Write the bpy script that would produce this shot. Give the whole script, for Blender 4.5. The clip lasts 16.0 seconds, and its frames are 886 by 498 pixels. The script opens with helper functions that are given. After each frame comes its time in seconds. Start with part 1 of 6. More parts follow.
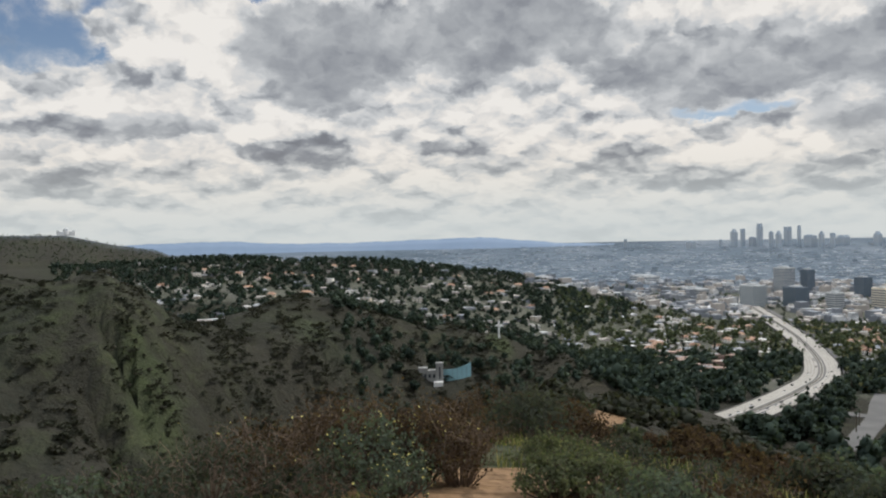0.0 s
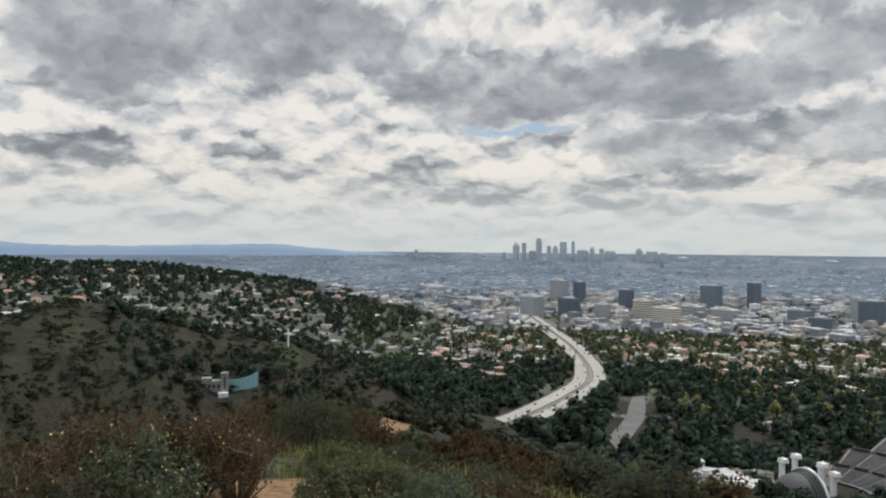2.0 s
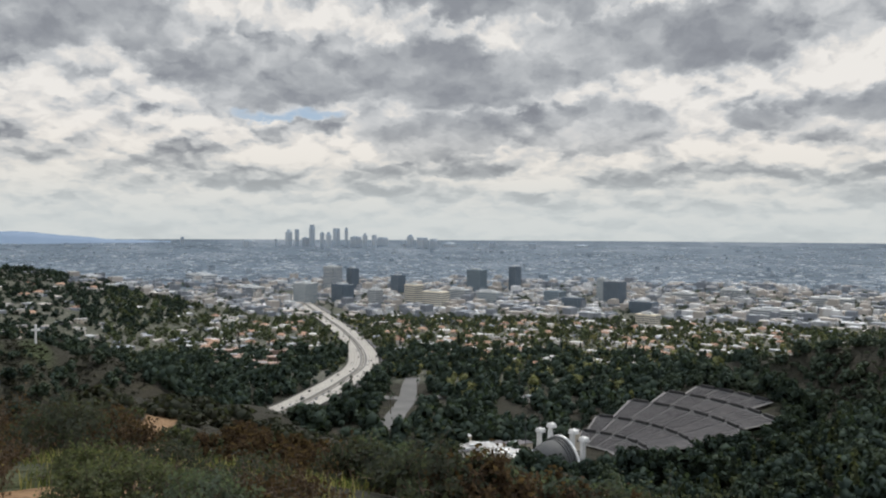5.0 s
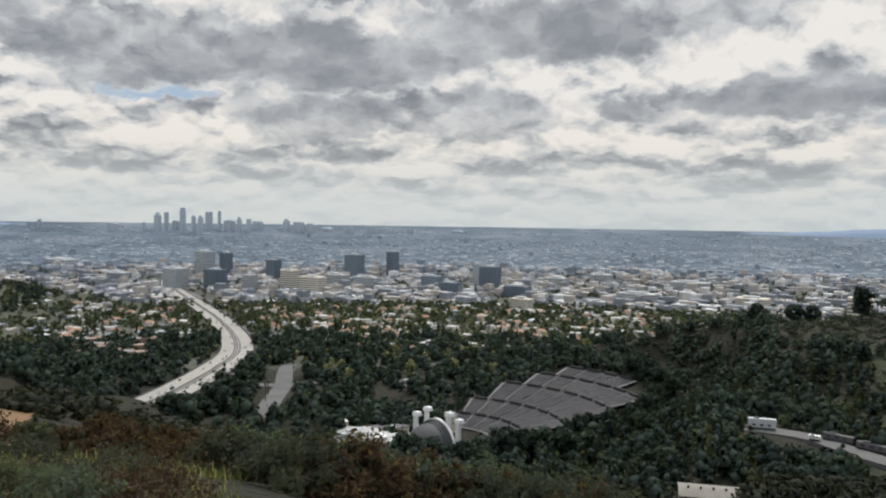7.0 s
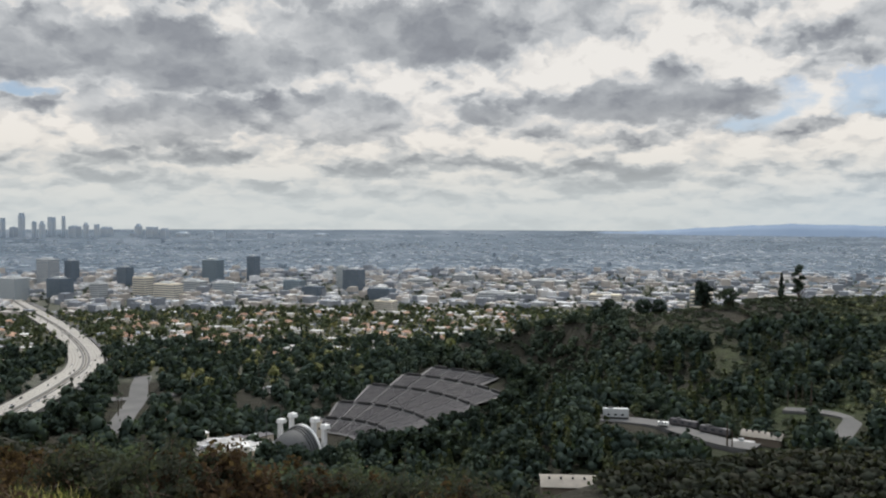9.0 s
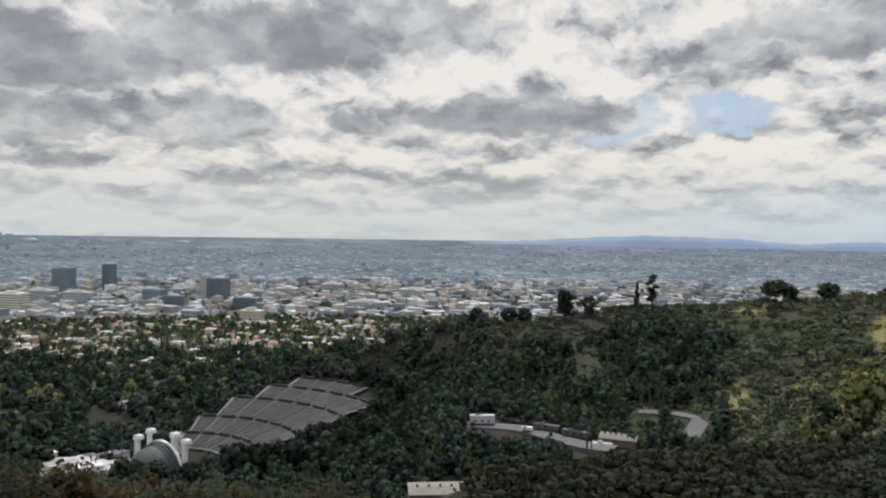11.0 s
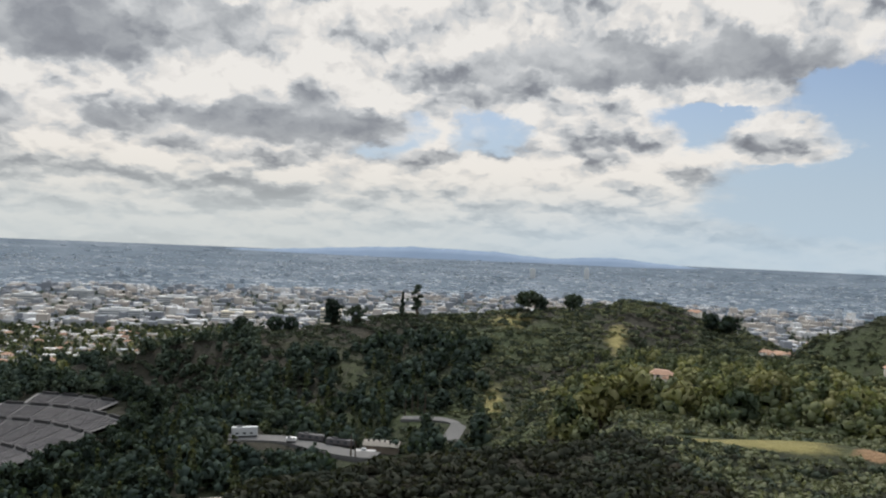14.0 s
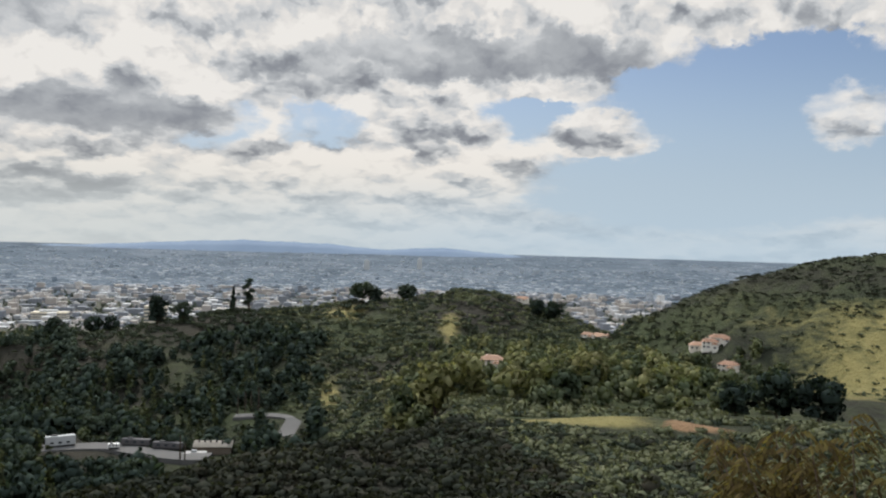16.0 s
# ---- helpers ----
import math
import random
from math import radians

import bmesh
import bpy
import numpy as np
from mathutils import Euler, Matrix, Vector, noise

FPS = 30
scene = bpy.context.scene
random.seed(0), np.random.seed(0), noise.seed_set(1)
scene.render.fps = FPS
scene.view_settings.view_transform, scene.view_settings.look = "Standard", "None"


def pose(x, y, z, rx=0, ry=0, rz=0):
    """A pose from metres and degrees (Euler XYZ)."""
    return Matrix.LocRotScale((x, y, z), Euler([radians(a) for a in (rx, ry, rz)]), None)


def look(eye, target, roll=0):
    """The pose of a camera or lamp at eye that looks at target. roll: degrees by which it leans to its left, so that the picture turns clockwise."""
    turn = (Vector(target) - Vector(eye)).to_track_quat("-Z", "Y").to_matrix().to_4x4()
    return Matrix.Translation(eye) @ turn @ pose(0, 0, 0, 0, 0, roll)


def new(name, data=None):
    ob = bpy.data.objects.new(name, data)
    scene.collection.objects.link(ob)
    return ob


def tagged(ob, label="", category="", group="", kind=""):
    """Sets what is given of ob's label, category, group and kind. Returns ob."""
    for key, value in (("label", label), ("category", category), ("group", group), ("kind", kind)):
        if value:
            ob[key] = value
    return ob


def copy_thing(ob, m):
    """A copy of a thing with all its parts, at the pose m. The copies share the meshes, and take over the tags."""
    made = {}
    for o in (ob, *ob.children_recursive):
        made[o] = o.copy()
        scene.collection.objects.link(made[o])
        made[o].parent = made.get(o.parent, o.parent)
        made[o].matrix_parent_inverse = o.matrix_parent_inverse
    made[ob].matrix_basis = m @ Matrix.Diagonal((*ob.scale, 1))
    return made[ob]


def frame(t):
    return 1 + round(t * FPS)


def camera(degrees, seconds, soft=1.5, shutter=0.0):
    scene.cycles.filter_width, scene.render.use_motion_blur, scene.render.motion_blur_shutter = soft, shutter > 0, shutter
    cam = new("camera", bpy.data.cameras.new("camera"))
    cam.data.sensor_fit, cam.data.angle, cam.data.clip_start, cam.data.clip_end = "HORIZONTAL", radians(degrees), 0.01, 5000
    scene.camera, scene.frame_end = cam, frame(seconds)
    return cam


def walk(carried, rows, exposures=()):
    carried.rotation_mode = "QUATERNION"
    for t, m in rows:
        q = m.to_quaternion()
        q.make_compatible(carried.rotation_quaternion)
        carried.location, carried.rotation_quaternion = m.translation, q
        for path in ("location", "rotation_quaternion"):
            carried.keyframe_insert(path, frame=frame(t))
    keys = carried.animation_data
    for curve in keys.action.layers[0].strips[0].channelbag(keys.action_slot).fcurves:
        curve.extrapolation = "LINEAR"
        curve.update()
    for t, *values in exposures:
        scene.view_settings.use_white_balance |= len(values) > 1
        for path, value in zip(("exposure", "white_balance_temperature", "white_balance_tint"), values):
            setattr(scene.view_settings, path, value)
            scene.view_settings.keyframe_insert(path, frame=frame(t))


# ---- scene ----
cam = camera(57.6, 16.0, soft=2.15)
Z0 = 190.0          # the eye's height over the basin floor
ARM = 0.24          # the phone swings on an arm's arc while the viewer turns
ROWS = [            # seconds, yaw, pitch, roll
    (0.0, -0.00, -0.85, 1.18),
    (0.5, -4.17, -0.94, 0.36),
    (1.0, -7.84, -0.68, -0.40),
    (1.5, -11.08, -0.47, -0.57),
    (2.0, -14.66, -0.35, -0.45),
    (2.5, -18.27, -0.14, -0.42),
    (3.0, -20.69, 0.01, -0.38),
    (3.5, -23.04, -0.09, -0.32),
    (4.0, -25.87, -0.34, -0.24),
    (6.5, -36.95, -2.20, -0.73),
    (7.0, -39.33, -2.18, -0.83),
    (7.5, -41.60, -2.25, -0.74),
    (8.0, -43.88, -2.31, -0.58),
    (8.5, -46.57, -2.08, -0.44),
    (9.0, -49.04, -1.93, -0.22),
    (9.5, -51.33, -1.73, -0.37),
    (10.0, -53.71, -1.54, -0.68),
    (12.5, -65.74, -0.73, -1.25),
    (13.0, -68.73, -0.53, -1.78),
    (13.5, -71.71, -0.37, -2.22),
    (14.0, -74.57, -0.12, -2.43),
    (14.5, -77.36, -0.06, -2.27),
    (15.0, -80.17, -0.14, -1.96),
    (15.5, -83.33, -0.25, -1.73),
    (16.0, -86.36, -0.31, -1.60),
]


def eye_at(yaw):
    a = math.radians(-yaw)
    return ARM * math.sin(a), ARM * (math.cos(a) - 1.0), Z0


walk(cam, [(t, pose(*eye_at(yaw), 90 + pitch, roll, yaw)) for t, yaw, pitch, roll in ROWS])
scene.view_settings.exposure = 0.0

# ---------------------------------------------------------------- sky, sun
SUN_B, SUN_E = 62.0, 48.0     # bearing (clockwise from +y) and elevation of the sun


class Nodes:
    """Short hand for a tree of shader nodes."""

    def __init__(self, tree):
        self.t = tree
        tree.nodes.clear()

    def put(self, v, sock):
        if hasattr(v, "is_linked"):
            self.t.links.new(v, sock)
        else:
            sock.default_value = v

    def node(self, kind, **props):
        n = self.t.nodes.new(kind)
        for k, v in props.items():
            setattr(n, k, v)
        return n

    def m(self, op, a, b=0.0, c=0.0, clamp=False):
        n = self.node("ShaderNodeMath", operation=op, use_clamp=clamp)
        for v, s in zip((a, b, c), n.inputs):
            self.put(v, s)
        return n.outputs[0]

    def step(self, v, lo, hi, out0=0.0, out1=1.0):
        n = self.node("ShaderNodeMapRange", interpolation_type="SMOOTHSTEP")
        for x, s in zip((v, lo, hi, out0, out1), n.inputs):
            self.put(x, s)
        return n.outputs[0]

    def mix(self, f, a, b, blend="MIX"):
        n = self.node("ShaderNodeMix", data_type="RGBA", blend_type=blend)
        for v, i in ((f, 0), (a, 6), (b, 7)):
            v = (*v, 1.0) if isinstance(v, tuple) and len(v) == 3 else v
            self.put(v, n.inputs[i])
        return n.outputs[2]

    def noise(self, vec, scale, detail=4.0, rough=0.55, dist=0.0, color=False):
        n = self.node("ShaderNodeTexNoise")
        if vec is not None:
            self.t.links.new(vec, n.inputs["Vector"])
        n.inputs["Scale"].default_value, n.inputs["Detail"].default_value = scale, detail
        n.inputs["Roughness"].default_value, n.inputs["Distortion"].default_value = rough, dist
        return n.outputs["Color" if color else "Fac"]

    def vec(self, x, y, z):
        n = self.node("ShaderNodeCombineXYZ")
        for v, s in zip((x, y, z), n.inputs):
            self.put(v, s)
        return n.outputs[0]

    def split(self, v):
        n = self.node("ShaderNodeSeparateXYZ")
        self.t.links.new(v, n.inputs[0])
        return n.outputs


# clouds: bearing, elevation, half width, half height (degrees); the heavy ones also their weight
DARK_CLOUDS = [
    (-7.5, 12.6, 6.6, 3.4, 1.0), (4.9, 13.6, 8.4, 2.9, 0.95), (18.3, 11.0, 7.2, 2.2, 0.85), (-19.4, 8.1, 4.0, 1.1, 0.7), (32.0, 10.8, 8.6, 2.2, 1.0),
    (33.9, 16.4, 9.0, 1.7, 1.0), (45.8, 12.9, 8.4, 2.4, 1.0), (31.0, 7.0, 5.2, 1.4, 0.95), (41.3, 7.0, 4.8, 1.5, 0.8), (63.0, 8.2, 7.8, 1.5, 1.0), (51.6, 7.6, 2.2, 0.8, 0.85),
    (55.5, 14.6, 7.0, 2.0, 0.75), (89.3, 13.4, 11.5, 1.7, 1.0), (27.4, 7.4, 2.6, 1.3, 0.75), (56.4, 7.2, 3.0, 1.2, 0.5), (78.0, 12.2, 3.8, 1.6, 0.6),
]
SOFT_CLOUDS = [
    (-25.8, 6.8, 3.8, 1.5), (1.4, 7.2, 3.0, 1.6), (-9.4, 6.2, 4.2, 1.4), (13.7, 4.8, 3.6, 1.0), (-24.2, 3.8, 4.0, 0.8), (22.8, 7.7, 1.5, 1.0), (31.6, 4.8, 5.4, 0.9), (47.1, 3.6, 6.0, 0.7),
    (58.8, 2.8, 7.6, 0.6), (41.5, 2.4, 6.0, 0.6), (86.6, 7.2, 3.2, 0.8), (62.0, 3.2, 6.0, 0.8), (96.5, 7.2, 3.0, 0.5), (75.0, 3.4, 6.0, 0.5), (112.8, 7.4, 2.4, 0.5), (21.0, 3.0, 6.0, 0.6),
]
LIGHT_CLOUDS = [
    (-17.2, 12.8, 5.0, 3.6), (-23.4, 9.9, 4.4, 2.0), (3.2, 8.6, 2.4, 1.2), (37.6, 13.0, 2.8, 3.0), (60.3, 10.3, 6.0, 1.3), (66.0, 11.2, 6.0, 2.0), (86.4, 8.0, 4.2, 1.7), (96.6, 8.0, 4.4, 1.3), (112.8, 8.8, 3.0, 2.1),
    (109.3, 15.6, 7.4, 1.7), (80.5, 4.6, 13.0, 1.6), (94.0, 11.2, 3.8, 1.0), (65.5, 14.0, 10.0, 3.0), (-3.3, 5.2, 5.6, 1.2), (17.2, 5.9, 5.4, 1.2), (79.8, 0.5, 9.6, 0.5), (84.0, 15.5, 16.0, 2.2), (110.0, 17.5, 9.0, 2.0),
]
BLUE_GAPS = [
    (-26.6, 13.6, 4.0, 2.6), (-20.4, 15.4, 3.4, 1.2), (-13.9, 16.2, 2.4, 0.9), (-24.0, 11.6, 3.2, 1.2), (19.3, 8.6, 4.2, 0.7), (70.4, 7.6, 3.2, 1.5),
    (77.6, 7.9, 3.8, 1.3), (72.0, 14.5, 3.4, 1.6), (92.0, 8.8, 4.0, 1.8), (108.0, 8.6, 11.0, 5.2), (103.0, 4.2, 13.0, 2.6), (104.0, 11.0, 6.0, 2.6),
]


def build_world():
    world = bpy.data.worlds.new("sky")
    scene.world = world
    world.use_nodes = True
    g = Nodes(world.node_tree)
    co = g.node("ShaderNodeTexCoord").outputs["Generated"]
    x, y, z = g.split(co)
    bear = g.m("MULTIPLY", g.m("ARCTAN2", x, y), 57.2958)
    elev = g.m("MULTIPLY", g.m("ARCSINE", z), 57.2958)
    # clouds lie on a sheet overhead, so they flatten towards the horizon
    rad = g.m("MULTIPLY", elev, 0.01745)
    up = g.m("DIVIDE", -0.62, g.m("ADD", g.m("MAXIMUM", rad, -0.05), 0.44))
    side = g.m("MULTIPLY", bear, 0.01745)
    sheet = g.vec(side, up, 0.0)
    above = g.vec(side, g.m("ADD", up, 0.05), 0.0)
    broad = g.noise(sheet, 6.0, 3.0, 0.5, color=True)
    curl = g.noise(sheet, 26.0, 6.0, 0.62, color=True)
    bx, by, bz = g.split(broad)
    cx, cy, cz = g.split(curl)
    room = g.m("MULTIPLY_ADD", g.m("MAXIMUM", elev, 0.0), 0.11, 0.25)

    def wander(a, b, far, near):
        return g.m("ADD", g.m("MULTIPLY", g.m("SUBTRACT", a, 0.5), far), g.m("MULTIPLY", g.m("SUBTRACT", b, 0.5), near))

    b2 = g.m("ADD", bear, wander(bx, cx, 5.0, 2.8))
    e2 = g.m("ADD", elev, g.m("MULTIPLY", room, wander(by, cy, 2.6, 2.2)))

    def patches(rows, soft):
        total = None
        for row in rows:
            b, e, w, h = row[:4]
            p = g.m("POWER", g.m("DIVIDE", g.m("SUBTRACT", b2, b), w), 2.0)
            q = g.m("POWER", g.m("DIVIDE", g.m("SUBTRACT", e2, e), h), 2.0)
            k = g.step(g.m("ADD", p, q), 1.75, soft, 0.0, row[4] if len(row) > 4 else 1.0)
            total = k if total is None else g.m("MAXIMUM", total, k)
        return total

    dark, soft = patches(DARK_CLOUDS, 0.55), patches(SOFT_CLOUDS, 0.2)
    light, gaps = patches(LIGHT_CLOUDS, 0.3), patches(BLUE_GAPS, 0.2)
    # billows: heaps of rounded cells, each lit on the side towards the zenith
    mass, over = g.noise(sheet, 9.0, 7.0, 0.5, 0.1), g.noise(above, 9.0, 4.0, 0.5, 0.1)
    wisp = g.noise(sheet, 24.0, 7.0, 0.6, 0.3)

    def heaps(shift):
        warp = g.node("ShaderNodeVectorMath", operation="MULTIPLY_ADD")
        g.t.links.new(curl, warp.inputs[0])
        warp.inputs[1].default_value = (0.055, 0.055, 0.0)
        g.t.links.new(g.vec(side, g.m("ADD", up, shift), 0.0), warp.inputs[2])
        puff = g.node("ShaderNodeTexVoronoi", feature="SMOOTH_F1")
        g.t.links.new(warp.outputs[0], puff.inputs["Vector"])
        puff.inputs["Scale"].default_value, puff.inputs["Detail"].default_value = 12.0, 3.0
        puff.inputs["Roughness"].default_value, puff.inputs["Smoothness"].default_value = 0.6, 0.5
        return g.m("SUBTRACT", 0.5, puff.outputs["Distance"])

    heap, heap_over = heaps(0.0), heaps(0.03)
    relief = g.m("ADD", g.m("MULTIPLY", g.m("SUBTRACT", over, mass), 0.8), g.m("MULTIPLY", g.m("SUBTRACT", heap_over, heap), 0.9))
    body = g.m("ADD", g.m("MULTIPLY", g.m("SUBTRACT", mass, 0.5), 0.85), g.m("MULTIPLY", g.m("SUBTRACT", wisp, 0.5), 0.30))
    # how deep a cloud is: shallow is lit through, deep is grey
    deep = g.m("ADD", g.m("MULTIPLY_ADD", soft, 0.30, 0.26), g.m("MULTIPLY", g.m("ADD", body, relief), g.m("MULTIPLY_ADD", dark, -0.62, 1.0)))
    deep = g.m("SUBTRACT", deep, g.m("MULTIPLY", light, 0.12))
    deep = g.m("ADD", deep, g.m("MULTIPLY", dark, g.m("MULTIPLY_ADD", g.m("ADD", mass, heap), 0.22, 0.39)))
    ramp = g.node("ShaderNodeValToRGB")
    g.t.links.new(deep, ramp.inputs[0])
    el = ramp.color_ramp.elements
    tones = [(0.02, (0.84, 0.815, 0.78)), (0.18, (0.75, 0.73, 0.705)), (0.38, (0.585, 0.60, 0.615)), (0.56, (0.41, 0.43, 0.455)), (0.74, (0.275, 0.292, 0.325)), (1.0, (0.20, 0.212, 0.24))]
    while len(el) < len(tones):
        el.new(0.5)
    for e, (at, c) in zip(el, tones):
        e.position, e.color = at, (*c, 1.0)
    sky = g.node("ShaderNodeTexSky", sky_type="NISHITA", sun_disc=False, sun_elevation=radians(SUN_E), sun_rotation=radians(SUN_B))
    blue = g.mix(1.0, sky.outputs[0], (0.078, 0.080, 0.086), "MULTIPLY")
    blue = g.mix(g.step(elev, 14.0, 2.0, 0.0, 0.8), blue, (0.42, 0.53, 0.66))
    # the lower clouds are seen through more air, and are warmer
    cloud = g.mix(g.step(elev, 9.0, 3.0, 0.0, 1.0), ramp.outputs[0], g.mix(1.0, ramp.outputs[0], (1.02, 0.99, 0.945), "MULTIPLY"))
    # where the cover opens
    west = g.step(bear, 78.0, 104.0, 0.0, 0.34)
    hole = g.m("ADD", g.m("MULTIPLY_ADD", gaps, 0.70, west), g.m("MULTIPLY", g.m("SUBTRACT", 0.5, g.m("MULTIPLY_ADD", wisp, 0.5, g.m("MULTIPLY", mass, 0.5))), 1.5))
    hole = g.m("SUBTRACT", hole, g.m("ADD", g.m("MULTIPLY", light, 0.62), g.m("MULTIPLY", dark, 0.7)))
    col = g.mix(g.step(hole, 0.22, 0.78), cloud, blue)
    # bright veil of air over the horizon
    veil = g.mix(g.step(bear, 60.0, 100.0), (0.60, 0.645, 0.65), (0.48, 0.60, 0.70))
    col = g.mix(g.step(elev, 6.5, 0.0, 0.0, 0.84), col, veil)
    # sky above the view, brightened to fill the shadows below
    col = g.mix(g.step(elev, 22.0, 60.0, 0.0, 1.0), col, (1.10, 1.20, 1.34))
    # the clouds glow round the hidden sun; added above the view as soft fill
    a, h = radians(SUN_B), radians(SUN_E)
    dot = g.m("ADD", g.m("ADD", g.m("MULTIPLY", x, math.sin(a) * math.cos(h)), g.m("MULTIPLY", y, math.cos(a) * math.cos(h))), g.m("MULTIPLY", z, math.sin(h)))
    glow = g.m("MULTIPLY", g.m("POWER", g.m("MAXIMUM", dot, 0.0), 36.0), 5.0)
    shine = g.node("ShaderNodeVectorMath", operation="SCALE")
    shine.inputs[0].default_value = (1.0, 0.95, 0.86)
    g.t.links.new(glow, shine.inputs[3])
    col = g.mix(1.0, col, shine.outputs[0], "ADD")
    bg = g.node("ShaderNodeBackground")
    g.t.links.new(col, bg.inputs[0])
    bg.inputs[1].default_value = 1.0
    g.t.links.new(bg.outputs[0], g.node("ShaderNodeOutputWorld").inputs[0])
    world.cycles.sampling_method = "MANUAL"
    world.cycles.sample_map_resolution = 512


build_world()
sun = new("sun", bpy.data.lights.new("sun", "SUN"))
sun.data.energy, sun.data.angle, sun.data.color = 2.1, radians(4.0), (1.0, 0.94, 0.85)
sb, se = radians(SUN_B), radians(SUN_E)
sun.matrix_world = look((0, 0, 0), (-math.sin(sb) * math.cos(se), -math.cos(sb) * math.cos(se), -math.sin(se)))


# ---------------------------------------------------------------- materials
def material(name, stops, scale=1.0, fine=None, rough=0.85, bump=0.3, bump_scale=None, island=0.0, obj=0.0, metal=0.0, spec=0.3, coord="Object", stretch=(1, 1, 1), glow=0.0, thin=0.0):
    """A surface whose colour runs over the stops by a coarse and a fine noise; island and obj vary its tone piece by piece."""
    mat = bpy.data.materials.new(name)
    mat.use_nodes = True
    g = Nodes(mat.node_tree)
    co = g.node("ShaderNodeTexCoord").outputs[coord]
    mp = g.node("ShaderNodeMapping")
    g.t.links.new(co, mp.inputs[0])
    mp.inputs["Scale"].default_value = stretch
    v = mp.outputs[0]
    a = g.noise(v, scale, 5.0, 0.6, 0.4)
    b = g.noise(v, fine or scale * 7.3, 4.0, 0.65)
    f = g.m("ADD", g.m("MULTIPLY", a, 0.65), g.m("MULTIPLY", b, 0.35))
    if island:
        r = g.node("ShaderNodeNewGeometry").outputs["Random Per Island"]
        f = g.m("MULTIPLY_ADD", g.m("SUBTRACT", r, 0.5), island, f)
    if obj:
        r = g.node("ShaderNodeObjectInfo").outputs["Random"]
        f = g.m("MULTIPLY_ADD", g.m("SUBTRACT", r, 0.5), obj, f)
    ramp = g.node("ShaderNodeValToRGB")
    el = ramp.color_ramp.elements
    while len(el) < len(stops):
        el.new(0.5)
    for i, c in enumerate(stops):
        el[i].position = 0.28 + 0.44 * i / max(1, len(stops) - 1)
        el[i].color = (*c, 1.0)
    g.t.links.new(f, ramp.inputs[0])
    bs = g.node("ShaderNodeBsdfPrincipled")
    g.t.links.new(ramp.outputs[0], bs.inputs["Base Color"])
    g.put(g.m("MULTIPLY_ADD", b, 0.25, rough - 0.12), bs.inputs["Roughness"])
    bs.inputs["Metallic"].default_value = metal
    bs.inputs["Specular IOR Level"].default_value = spec * (0.2 if thin else 1.0)
    # emission that stands in for haze; the surface is no lamp
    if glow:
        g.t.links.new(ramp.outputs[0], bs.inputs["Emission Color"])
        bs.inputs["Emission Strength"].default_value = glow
    if bump:
        bp = g.node("ShaderNodeBump")
        bp.inputs["Strength"].default_value = bump
        bp.inputs["Distance"].default_value = 0.3 / (bump_scale or fine or scale * 7.3)
        g.t.links.new(g.noise(v, bump_scale or fine or scale * 7.3, 3.0), bp.inputs["Height"])
        g.t.links.new(bp.outputs[0], bs.inputs["Normal"])
    out = bs.outputs[0]
    if thin:        # leaves let light through
        tr = g.node("ShaderNodeBsdfTranslucent")
        g.t.links.new(g.mix(1.0, ramp.outputs[0], (1.5, 1.6, 1.0), "MULTIPLY"), tr.inputs[0])
        mx = g.node("ShaderNodeMixShader")
        mx.inputs[0].default_value = thin
        g.t.links.new(out, mx.inputs[1])
        g.t.links.new(tr.outputs[0], mx.inputs[2])
        out = mx.outputs[0]
    g.t.links.new(out, g.node("ShaderNodeOutputMaterial").inputs[0])
    return mat


